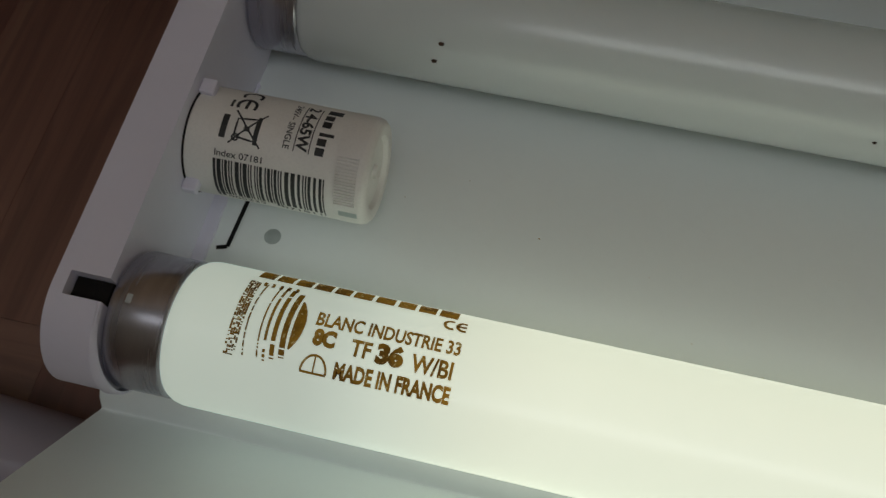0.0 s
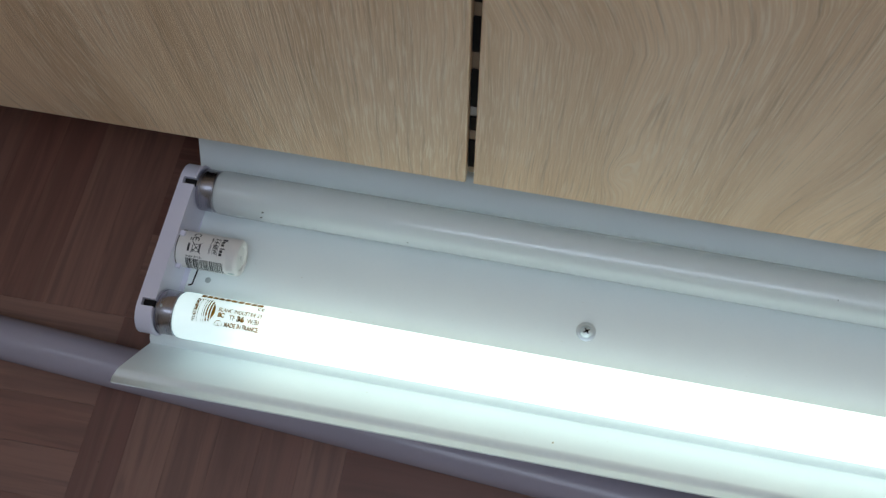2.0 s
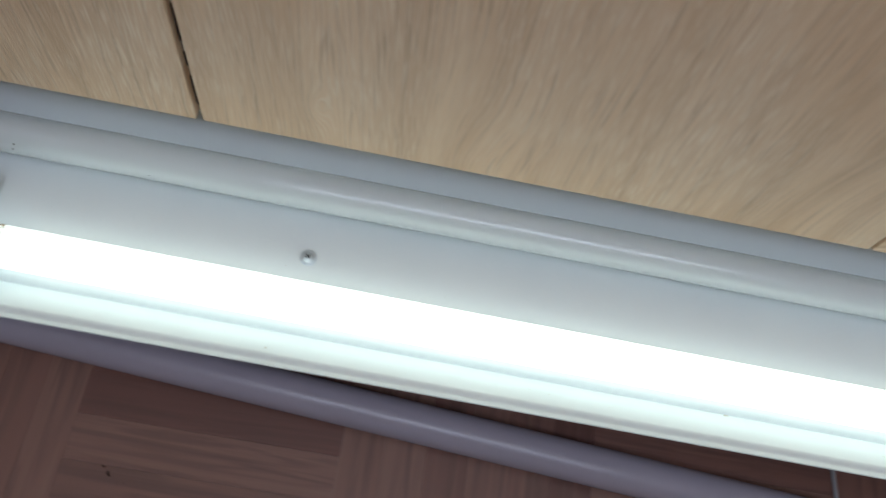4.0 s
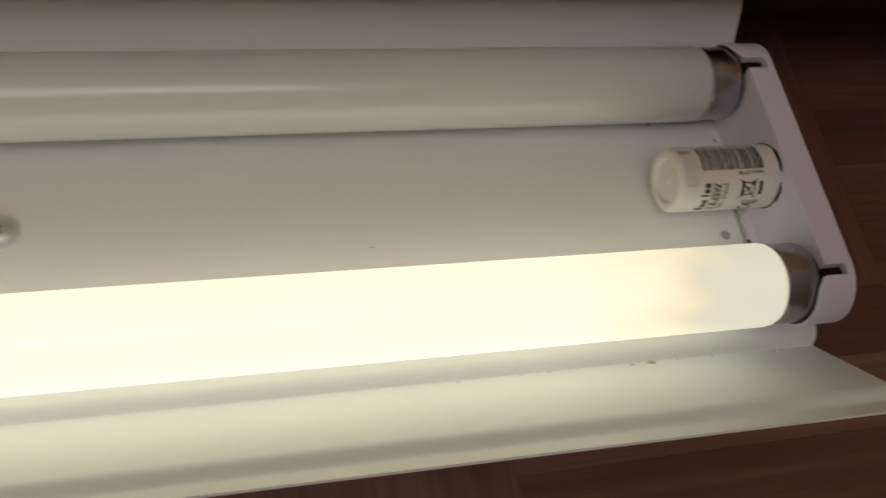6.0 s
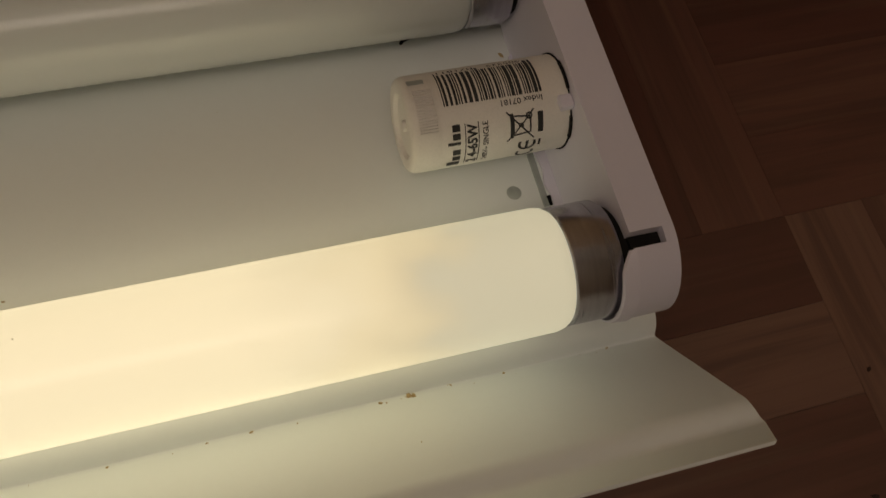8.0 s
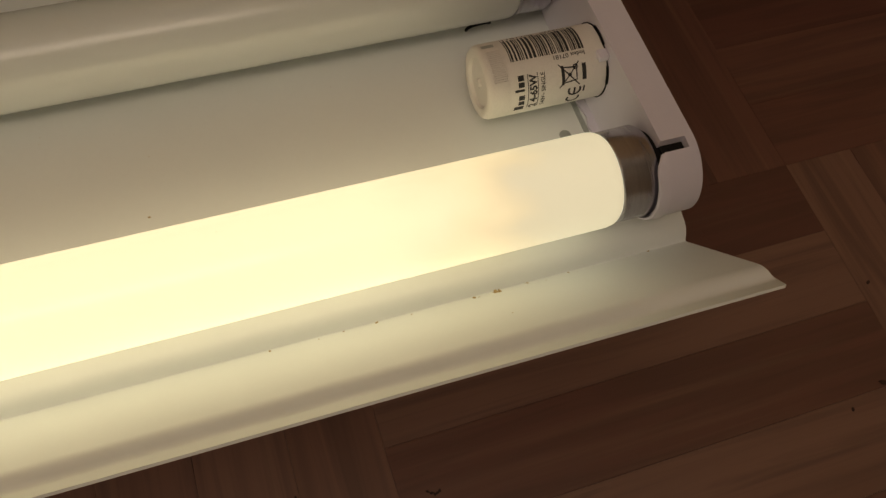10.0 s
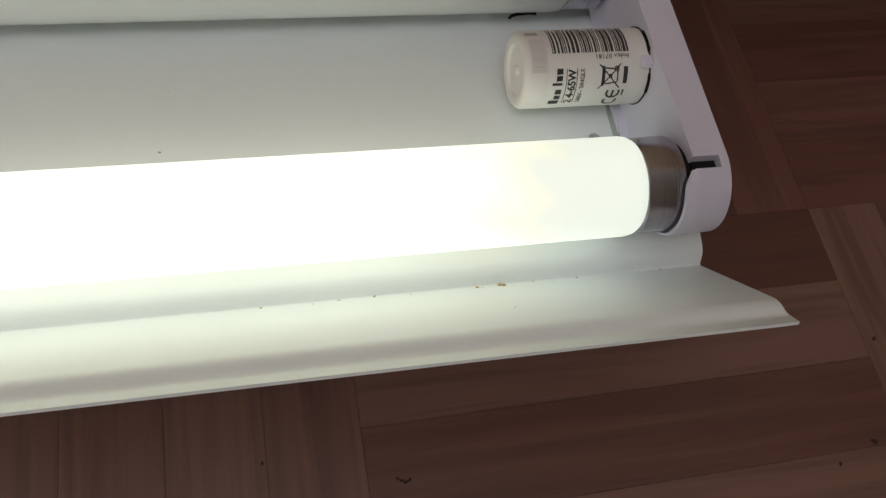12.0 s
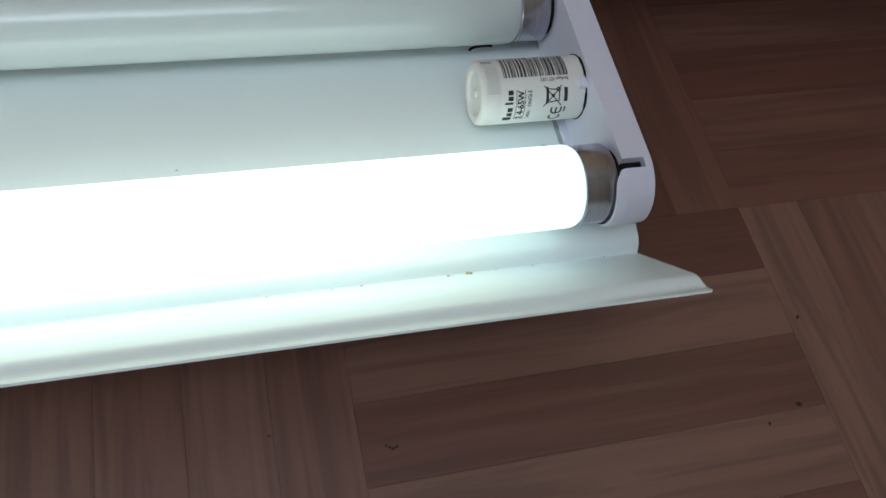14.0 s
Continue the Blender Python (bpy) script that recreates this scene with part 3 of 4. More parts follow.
def end_bracket(fixture, x_in, side):
    """One lampholder bracket; side is -1 at the printed end and 1 at the other."""
    bm = bmesh.new()
    x_mid, x_out = x_in + side * 0.0070, x_in + side * 0.0094
    prism_x(bm, bracket_outline(SLOTS[side]), x_in, x_mid, (True, False))
    prism_x(bm, bracket_outline(()), x_mid, x_out)
    rim = [e for e in bm.edges if all(abs(v.co.x - x_out) < 1e-6 for v in e.verts)]
    bmesh.ops.bevel(bm, geom=rim, offset=0.0014, segments=3, affect="EDGES", profile=0.5)
    b = part("end_bracket", bm, M_PLASTIC, fixture, "white plastic lampholder bracket with two slots", smooth=35)
    for c, (slot0, slot1) in zip((0.0, TUBE_GAP), SLOTS[side]):
        bm = lathe_x(bmesh.new(), sorted([(x_in - side * 0.0011, 0.0106), (x_in + side * 0.0004, 0.0106)]), c, 0, 32)
        part("contact_rotor", bm, M_DARK, b, "dark contact rotor behind the cap")
        # raised collar that grips the cap from the outer side, growing from nothing below the slot
        a0, a1 = (math.degrees(math.acos(slot0 / 0.0136)) + 1, 250) if c == 0 else (86, -70)
        steps, bm = 24, bmesh.new()
        rings = []
        for k in range(steps + 1):
            a = radians(a0 + (a1 - a0) * k / steps)
            f = min(1.0, 0.35 + k / steps / 0.22) if side > 0 else min(1.0, k / steps / 0.6)
            w = (0.0030 if side > 0 else 0.0016) * f * f * (3 - 2 * f)
            rings.append([bm.verts.new((x, c + r * math.cos(a), r * math.sin(a))) for x, r in ((x_in + side * 0.0004, 0.0130), (x_in - side * (w + 0.00005), 0.0131), (x_in - side * (w - 0.0003), 0.0137), (x_in + side * 0.0004, 0.0140))])
        for p, q in zip(rings, rings[1:]):
            for k in range(4):
                bm.faces.new((p[k], p[(k + 1) % 4], q[(k + 1) % 4], q[k]))
        bm.faces.new(rings[0])
        bm.faces.new(rings[-1][::-1])
        part("collar", bm, M_PLASTIC, b, smooth=50)
        # near-black block set into the pin slot to make its shade
        part("slot_lining", box(bmesh.new(), *sorted((x_in + side * 0.0003, x_in + side * 0.0068)), c + slot0 + 0.0001, c + slot1 - 0.0001, -0.0028, 0.0112), M_DARK, b, "dark block for the shade in the tube pin slot")
    # foot that laps on to the reflector
    foot = [(x_in + side * 0.001, 0.0135)]
    rng = random.Random(9 if side > 0 else 5)
    for k in range(15):
        foot.append((x_in - side * (0.0024 * (1 if k < 7 else 0.25) + rng.uniform(-0.0005, 0.0005)), 0.0155 + 0.0455 * k / 14))
    foot.append((x_in + side * 0.001, 0.063))
    bm = bmesh.new()
    lo = [bm.verts.new((x, y, PLATE_Z + 0.0001)) for x, y in foot]
    hi = [bm.verts.new((x, y, PLATE_Z + 0.0016)) for x, y in foot]
    for k in range(len(lo)):
        j = (k + 1) % len(lo)
        bm.faces.new((lo[k], lo[j], hi[j], hi[k]))
    bm.faces.new(hi)
    bm.faces.new(lo[::-1])
    part("foot", bm, M_PLASTIC, b)
    if side > 0:
        # raised grey strip that stands for the shaded gap along the foot
        part("recess", box(bmesh.new(), x_in - 0.0044, x_in - 0.0028, 0.0195, 0.0365, PLATE_Z + 0.0003, PLATE_Z + 0.0010, 0.0002, 1), M_RIVET_AND_SHADE, b, "grey strip for the shaded gap beside the bracket")
    # socket ring for the starter: a dark disc gives the shade in its gap
    sy, sz = STARTER[side][1], STARTER[side][2]
    part("socket_gap", lathe_x(bmesh.new(), sorted([(x_in - side * 0.0003, 0.0108), (x_in + side * 0.0004, 0.0108)]), sy, sz, 40), M_DARK, b, "dark disc for the shaded gap round the starter base")
    if side > 0:        # two slots either side of the catch, their shade laid on as dark arcs
        for a0, a1 in ((72, 108), (140, 168)):
            inner = arc(sy, sz, 0.0104, a0, a1, 8)
            outer = arc(sy, sz, 0.0114, a1, a0, 8)
            part("socket_slot", prism_x(bmesh.new(), inner + outer, x_in - 0.0005, x_in - 0.0001), M_DARK, b, "dark arc for the shade in a starter socket slot")
    for ang in ((60, 172) if side < 0 else (123,)):
        y, z = sy + 0.0112 * math.cos(radians(ang)), sz + 0.0112 * math.sin(radians(ang))
        part("socket_catch", box(bmesh.new(), *sorted((x_in - side * 0.0030, x_in)), y - 0.0016, y + 0.0016, z - 0.0010, z + 0.0010, 0.0004, 2), M_PLASTIC, b)
    return b


# axial place of the base, and the axis (y, z), of each starter
STARTER = {-1: (-0.0071, 0.0382, 0.0002), 1: (LG + 0.0090, 0.0383, 0.0005)}


def fitting():
    fx = thing("light_fitting", pose(0, 0, Z0), "white enamelled twin fluorescent batten lying on the parquet", "light fitting")
    front = [(-0.0453, 0.0086), (-0.0405, 0.0000), (-0.0363, 0.0002), (-0.0134, -0.0262), (-0.0109, -0.0214), (0.0115, PLATE_Z)]
    half = rounded_line(front, 0.0021, 6)
    line = half + [(TUBE_GAP - y, z) for y, z in half[::-1]]
    bm = prism_x(bmesh.new(), sheet_outline(line, -0.0007), FIX_X0, FIX_X1)
    for v in bm.verts:      # the wings run out a little past the middle of the sheet
        y = min(v.co.y, TUBE_GAP - v.co.y)
        if y > -0.0363:
            out = 0.0025 * max(0.0, 1.0 - (y + 0.0363) / 0.0229)
        elif y > -0.0405:
            out = 0.0025 + 0.0010 * (-0.0363 - y) / 0.0042
        else:
            out = 0.0035 - 0.0040 * (-0.0405 - y) / 0.0048
        v.co.x += out if v.co.x > 0.5 else -out
    part("reflector", bm, M_ENAMEL, fx, "white enamelled sheet steel reflector with upturned wings", smooth=50)
    part("gear_tray", box(bmesh.new(), FIX_X0 + 0.002, FIX_X1 - 0.002, 0.0145, TUBE_GAP - 0.0145, -Z0, PLATE_Z - 0.0009, 0.002), M_ENAMEL, fx, "white sheet steel gear tray under the reflector")
    end_bracket(fx, -0.0074, -1)
    end_bracket(fx, LG + 0.0092, 1)
    for x, y in ((0.2272, 0.0357), (LG - 0.2272, 0.0400)):
        s = part("screw", lathe_z(bmesh.new(), ((PLATE_Z + 0.0002, 0.0056), (PLATE_Z + 0.0014, 0.0055), (PLATE_Z + 0.0016, 0.0050)), x, y), M_STEEL, fx, "zinc plated washer", smooth=40)
        part("head", lathe_z(bmesh.new(), ((PLATE_Z + 0.0012, 0.0036), (PLATE_Z + 0.0026, 0.0035), (PLATE_Z + 0.0036, 0.0027), (PLATE_Z + 0.0039, 0.0012)), x, y - 0.0004), M_STEEL, s, "domed cross-head screw", smooth=60)
        # flat dark cross on top of the head, for its recess's shade
        bm = bmesh.new()
        for a in (0.6, 0.6 + math.pi / 2):
            dx, dy = math.cos(a), math.sin(a)
            q = [bm.verts.new((x + dx * p * 0.0019 - dy * w * 0.0004, y - 0.0004 + dy * p * 0.0019 + dx * w * 0.0004, PLATE_Z + 0.0040)) for p, w in ((-1, -1), (1, -1), (1, 1), (-1, 1))]
            bm.faces.new(q)
        part("cross_recess", bm, M_DARK, s)
    for x, y in ((0.0071, 0.0264), (1.1743, 0.0245)):
        part("rivet", lathe_z(bmesh.new(), ((PLATE_Z + 0.0002, 0.0021), (PLATE_Z + 0.0006, 0.0020), (PLATE_Z + 0.0008, 0.0015)), x, y), M_RIVET_AND_SHADE, fx, "flat grey steel rivet", smooth=50)
    # cut-out in the reflector beside each bracket: its shade, as flat dark strokes
    for path in (((-0.0004, 0.0330), (-0.0012, 0.0221), (-0.0034, 0.0214)), ((1.1822, 0.0222), (1.1826, 0.0196))):
        bm = bmesh.new()
        w = 0.0009 if path[0][0] > 1 else 0.00045
        for p, q in zip(path, path[1:]):
            p, q = Vector(p), Vector(q)
            d = (q - p).normalized()
            o = Vector((-d.y, d.x)) * w
            bm.faces.new([bm.verts.new((c.x, c.y, PLATE_Z + 0.0010)) for c in (p + o, p - o, q - o, q + o)])
        part("cut_out", bm, M_DARK, fx, "narrow dark stroke for the shade of a slot in the sheet")
    return fx


fitting()


def tube(name, material, label, group, m):
    """A T8 fluorescent tube, 26 mm thick, with aluminium caps and two pins at each end."""
    t = thing(name, m, label, "fluorescent tube", group)
    r = TUBE_R
    st = [(0.0, r - 0.0012), (0.0004, r - 0.0008), (0.0013, r - 0.0003), (0.0028, r)]
    full = [(G0 + x, q) for x, q in st] + [(G0 + (G1 - G0) * k / 24, r) for k in range(1, 24)] + [(G1 - x, q) for x, q in st[::-1]]
    part("glass", lathe_x(bmesh.new(), full, 0, 0, 64), material, t, smooth=60)
    for side, x in ((-1, G0), (1, G1)):
        prof = [(0.0, r - 0.0010), (0.0004, r - 0.0006), (0.0095, r - 0.0005), (0.0103, r - 0.0009), (0.0106, r - 0.0018)]
        cap = part("end_cap", lathe_x(bmesh.new(), [(x + side * d, q) for d, q in prof], 0, 0, 64), M_CAP, t, "dull aluminium end cap", smooth=40)
        for dz in (-0.0064, 0.0064):
            part("pin", lathe_x(bmesh.new(), sorted([(x + side * 0.0104, 0.00118), (x + side * 0.0172, 0.00118)]), 0, dz, 12), M_STEEL, cap)
        if material == M_LIT and side < 0:
            part("crimp", box(bmesh.new(), x + side * 0.0072 - 0.0006, x + side * 0.0072 + 0.0006, -0.0010, 0.0008, r - 0.0009, r - 0.00042, 0.0002, 1), M_STEEL, cap)
    return t


LIT = tube("fluorescent_tube", M_LIT, "lit white fluorescent tube with brown stamped print", "tubes in the fitting", pose(0, 0, Z0))
tube("fluorescent_tube", M_UNLIT, "unlit white fluorescent tube with dusty glass", "tubes in the fitting", pose(0, TUBE_GAP, Z0))


def tube_print():
    """Brown stamp at one end of the lit tube. v: arc length from the crown, towards the cabinets."""
    m = []

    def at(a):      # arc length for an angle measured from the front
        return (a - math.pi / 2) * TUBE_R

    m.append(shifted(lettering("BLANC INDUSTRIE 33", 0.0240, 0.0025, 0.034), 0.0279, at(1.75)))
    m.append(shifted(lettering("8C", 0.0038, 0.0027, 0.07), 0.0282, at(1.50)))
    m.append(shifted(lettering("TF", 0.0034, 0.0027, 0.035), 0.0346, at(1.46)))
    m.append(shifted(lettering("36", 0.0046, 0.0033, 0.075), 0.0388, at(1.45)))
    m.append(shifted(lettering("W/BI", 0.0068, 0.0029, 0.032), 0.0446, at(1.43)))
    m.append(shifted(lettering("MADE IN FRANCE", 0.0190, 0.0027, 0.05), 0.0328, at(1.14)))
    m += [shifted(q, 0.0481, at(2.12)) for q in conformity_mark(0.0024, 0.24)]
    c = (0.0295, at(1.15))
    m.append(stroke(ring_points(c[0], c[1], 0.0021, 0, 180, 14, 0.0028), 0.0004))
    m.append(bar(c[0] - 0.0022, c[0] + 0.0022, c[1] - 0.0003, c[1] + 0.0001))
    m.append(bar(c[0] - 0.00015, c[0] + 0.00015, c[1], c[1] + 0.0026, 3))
    # trade name as plain blocks
    rng = random.Random(2)
    u = 0.0150
    for k in range(10):
        w = rng.choice((0.0033, 0.0036, 0.0039))
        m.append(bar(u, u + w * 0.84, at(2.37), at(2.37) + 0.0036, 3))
        u += w
    ink("tube_print", m, TUBE_R, M_STAMP, LIT, "brown stamped lettering on the glass")
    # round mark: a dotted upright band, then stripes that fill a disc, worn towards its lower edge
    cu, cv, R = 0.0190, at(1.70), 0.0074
    mark = new("round_mark")
    mark.parent = LIT
    tagged(mark, "striped round brown trade mark")

    def strip(edge_a, edge_b, v0, v1, n, keep):
        """A stripe between two curves of u over v, with worn gaps."""
        pts, faces = [], []
        for g in range(n + 1):
            v = v0 + (v1 - v0) * g / n
            pts += [(cu + edge_a(v), cv + v), (cu + edge_b(v), cv + v)]
        for g in range(n):
            if rng.random() < keep(g / n):
                faces.append((2 * g, 2 * g + 1, 2 * g + 3, 2 * g + 2))
        ink("stripe", [(pts, faces)], TUBE_R, M_STAMP, mark, "")

    def bow(v):
        return 0.0007 * (v / R) ** 2

    for a in (-0.0046, -0.0042, -0.0038, -0.0034, -0.0030):      # the dotted band
        strip(lambda v: a, lambda v: a + 0.00036, -R * 0.98, R * 0.98, 64, lambda f: 0.62 + 0.25 * f)
    for a, w in ((-0.0021, 0.0003), (0.0003, 0.0003), (0.0013, 0.0005), (0.0025, 0.0008), (0.0040, 0.0010)):
        h = math.sqrt(R * R - a * a) * 0.97
        strip(lambda v: a + bow(v), lambda v: a + w + bow(v), -h, h, 52, lambda f: 0.62 if f < 0.22 else 0.97)
    # the last stripe is cut off by the disc's edge
    strip(lambda v: 0.0055 + 0.5 * bow(v), lambda v: max(math.sqrt(max(R * R - v * v, 0.0)), 0.0055 + 0.5 * bow(v)), -R * 0.60, R * 0.60, 22, lambda f: 1.0)
    for k in range(5):
        ink("stripe", [bar(cu - 0.0022 + 0.0014 * k, cu - 0.0016 + 0.0014 * k, cv + R * 0.84, cv + R * 1.0)], TUBE_R, M_STAMP, mark, "")


tube_print()


# ---- starters ----
def starter():
    """A starter: base at x = 0, tip along +x. Marks: v is the arc length from the barcode's upper edge."""
    r, n = 0.0105, 0.0352
    t = thing("starter", pose(0, 0, 0), "white plastic glow starter with black printed label", "starter", "starters in the fitting")
    can = part("can", lathe_x(bmesh.new(), [(-0.0018, r - 0.0003), (-0.0014, r), (0.0283, r), (0.0286, r - 0.00005), (0.0290, r + 0.00002), (n - 0.0017, r), (n - 0.0008, r - 0.0003), (n - 0.0002, r - 0.0009), (n, r - 0.0017), (n - 0.0003, r - 0.0032), (n - 0.0012, r - 0.0038), (n - 0.0012, 0.0014), (n - 0.0004, 0.0012)], 0, 0, 72), M_CAN, t, smooth=35)
    bm = bmesh.new()
    q = [bm.verts.new((x, sg * w, rr)) for rr, w in ((r - 0.0002, 0.00022), (r + 0.00032, 0.00012)) for x in (0.0292, 0.0332) for sg in (-1, 1)]
    for f in ((4, 5, 7, 6), (0, 4, 6, 2), (1, 3, 7, 5), (0, 1, 5, 4), (2, 6, 7, 3)):
        bm.faces.new([q[i] for i in f])
    ridge = part("grip_ridge", bm, M_CAN, can)
    ridge.rotation_euler.x = -0.46
    for k in range(1, 17):
        o = new("grip_ridge", ridge.data)
        o.parent, o.rotation_euler.x = can, -0.46 + 0.056 * k
    # flat grey patch on the can, coloured as the shade in a notch
    part("notch", wrapped([bar(0.0300, 0.0336, -0.0080, -0.0064, 2)], r, 0.0001), M_RIVET_AND_SHADE, can)
    part("base_plate", lathe_x(bmesh.new(), [(-0.0026, 0.0092), (-0.0017, 0.0094)], 0, 0, 40), M_DARK, t)
    for dy in (-0.0065, 0.0065):
        part("contact_pin", lathe_x(bmesh.new(), [(-0.006, 0.0021), (-0.0016, 0.0021)], dy, 0, 14), M_STEEL, t)
    m = []
    rng = random.Random(7)
    u = 0.0058
    k = 0
    while u < 0.0276:
        w = rng.choice((0.00026, 0.0003, 0.00055, 0.0008))
        long = k in (0, 1, 17, 18) or u > 0.0270
        m.append(bar(u, u + w, -0.0096 if long else -0.0086, 0.0, 6))
        u += w + rng.choice((0.00022, 0.00022, 0.0004, 0.0005))
        k += 1
    m.append(shifted(lettering("905339", 0.0075, 0.0012, 0.0), 0.0078, -0.0102))
    m.append(shifted(lettering("071811", 0.0080, 0.0012, 0.0), 0.0185, -0.0102))
    m.append(shifted(lettering("Index 07181", 0.0092, 0.0012, 0.01), 0.0060, 0.0006))
    # writing turned across the axis: it reads from the far side towards the barcode
    for text, width, height, bold, s in (("2 4-65W", 0.0106, 0.0022, 0.035, 0.0211), ("240V~ SINGLE", 0.0104, 0.0012, 0.012, 0.0186)):
        m.append(shifted(lettering(text, width, height, bold), s, 0.0042 + width, -90))
    m.append(bar(0.0206, 0.0208, 0.0040, 0.0146, 6))
    m.append(bar(0.0235, 0.0237, 0.0040, 0.0146, 6))
    for k in range(6):      # trade name as plain blocks
        m.append(bar(0.0247, (0.0264, 0.0264, 0.0275, 0.0264, 0.0264, 0.0275)[k], 0.0040 + 0.0019 * k, 0.0040 + 0.0019 * k + (0.0015, 0.0014, 0.0007, 0.0015, 0.0014, 0.0016)[k], 2))
    # crossed-out bin, its bar, and the conformity mark
    c, q = (0.0112, 0.0064), 1.45
    for a, b in (((-0.002, -0.0022), (0.0022, 0.0024)), ((-0.002, 0.0024), (0.0022, -0.0022))):
        m.append(stroke([(c[0] + q * a[0], c[1] + q * a[1]), (c[0] + q * b[0], c[1] + q * b[1])], 0.00034))
    bin_line = [(-0.0014, -0.0012), (0.0012, -0.0015), (0.0012, 0.0015), (-0.0014, 0.0012), (-0.0014, -0.0012)]
    m.append(stroke([(c[0] + q * a, c[1] + q * b) for a, b in bin_line], 0.00038))
    m.append(bar(c[0] + q * 0.0012, c[0] + q * 0.0017, c[1] - q * 0.0019, c[1] + q * 0.0019, 3))
    m.append(stroke(ring_points(c[0] - q * 0.0012, c[1] - q * 0.0013, 0.0006, 0, 360, 10), 0.00036))
    m.append(bar(c[0] - 0.0005, c[0] + 0.0006, c[1] - 0.0005, c[1] + 0.0005))
    m.append(bar(0.0063, 0.0075, 0.0040, 0.0086, 4))
    m += [shifted(q, 0.0078, 0.0166, -90) for q in conformity_mark(0.0038)]
    m.append(bar(0.0066, 0.0071, 0.0105, 0.0125, 2))
    ink("label_print", m, r, M_INK, t, "black printed label with a barcode", 0.0001)
    return t


ST = starter()
# roll about the axis so that the label lies as it does at each end
def place_starter(side):
    x, y, z = STARTER[side]
    if side < 0:
        return Matrix.Translation((x, y, z + Z0)) @ Matrix.Rotation(0.785, 4, "X")
    roll = 1.29 - math.pi / 2
    return Matrix.Translation((x, y, z + Z0)) @ Matrix.Rotation(math.pi, 4, "Z") @ Matrix.Rotation(roll, 4, "X")


ST.matrix_basis = place_starter(-1)
copy_thing(ST, place_starter(1))


# ---- things on the floor ----
def floor_pipe():
    """A straight pipe lying on the floor, partly under the wing and slightly askew."""
    ang = math.degrees(math.atan(-0.0597))
    x = -0.47
    y = -0.0218 - 0.0597 * (x + 0.1136)
    bm = bmesh.new()
    lathe_x(bm, [(0.004, 0.0106), (0.0, 0.0110), (0.0, 0.0126), (0.0006, 0.0131), (0.4, 0.0131), (0.8, 0.0131), (1.2194, 0.0131), (1.22, 0.0126), (1.22, 0.0110), (1.216, 0.0106)], 0, 0, 48)
    ob = finish("plastic_pipe", bm, M_PIPE, smooth=40)
    ob.matrix_basis = pose(x, y, 0.0131, 0, 0, ang)
    tagged(ob, "glossy lilac-grey plastic pipe lying on the parquet floor", "pipe")


floor_pipe()


def cable():
    cu = bpy.data.curves.new("power_cable", "CURVE")
    cu.dimensions, cu.bevel_depth, cu.bevel_resolution = "3D", 0.0014, 4
    sp = cu.splines.new("NURBS")
    pts = [(0.600, 0.020), (0.601, -0.005), (0.6030, -0.030), (0.6046, -0.043), (0.6050, -0.0475), (0.6100, -0.0490), (0.660, -0.046), (0.720, -0.036), (0.780, -0.020), (0.820, 0.005)]
    sp.points.add(len(pts) - 1)
    for p, (x, y) in zip(sp.points, pts):
        p.co = (x, y, 0.0014, 1)
    sp.use_endpoint_u = True
    cu.materials.append(M_CABLE)
    ob = bpy.data.objects.new("power_cable", cu)
    me = bpy.data.meshes.new_from_object(ob)
    bpy.data.objects.remove(ob)
    ob = new("power_cable", me)
    tagged(ob, "thin grey cable lying on the parquet under the fitting", "cable")


cable()


def crumbs(name, places, z_of, label, material):
    """Loose crumbs and specks of dirt, each a small uneven lump."""
    bm = bmesh.new()
    rng = random.Random(11)
    for x, y, s in places:
        res = bmesh.ops.create_icosphere(bm, subdivisions=1, radius=s)
        q = Euler((rng.uniform(0, 3), rng.uniform(0, 3), rng.uniform(0, 3))).to_matrix()
        for v in res["verts"]:
            c = v.co * rng.uniform(0.6, 1.1)
            c = Vector((c.x * rng.uniform(1.0, 1.9), c.y, c.z * 0.5))
            v.co = Matrix.Rotation(q[0][0] * 3, 3, "Z") @ c + Vector((x, y, z_of(x, y) + s * 0.3))
    tagged(finish(name, bm, material), label, "debris", kind="stuff")


def wing_z(x, y):
    """Height of the reflector's upper side."""
    if y < -0.0134:
        return Z0 - 0.0252 + (-0.0134 - y) * 1.153
    if y < -0.0116:
        return Z0 - 0.0252 + (y + 0.0134) * 1.55
    if y < 0.0115:
        return Z0 - 0.0226 + (y + 0.0116) * 0.364
    return Z0 + PLATE_Z + 0.0007


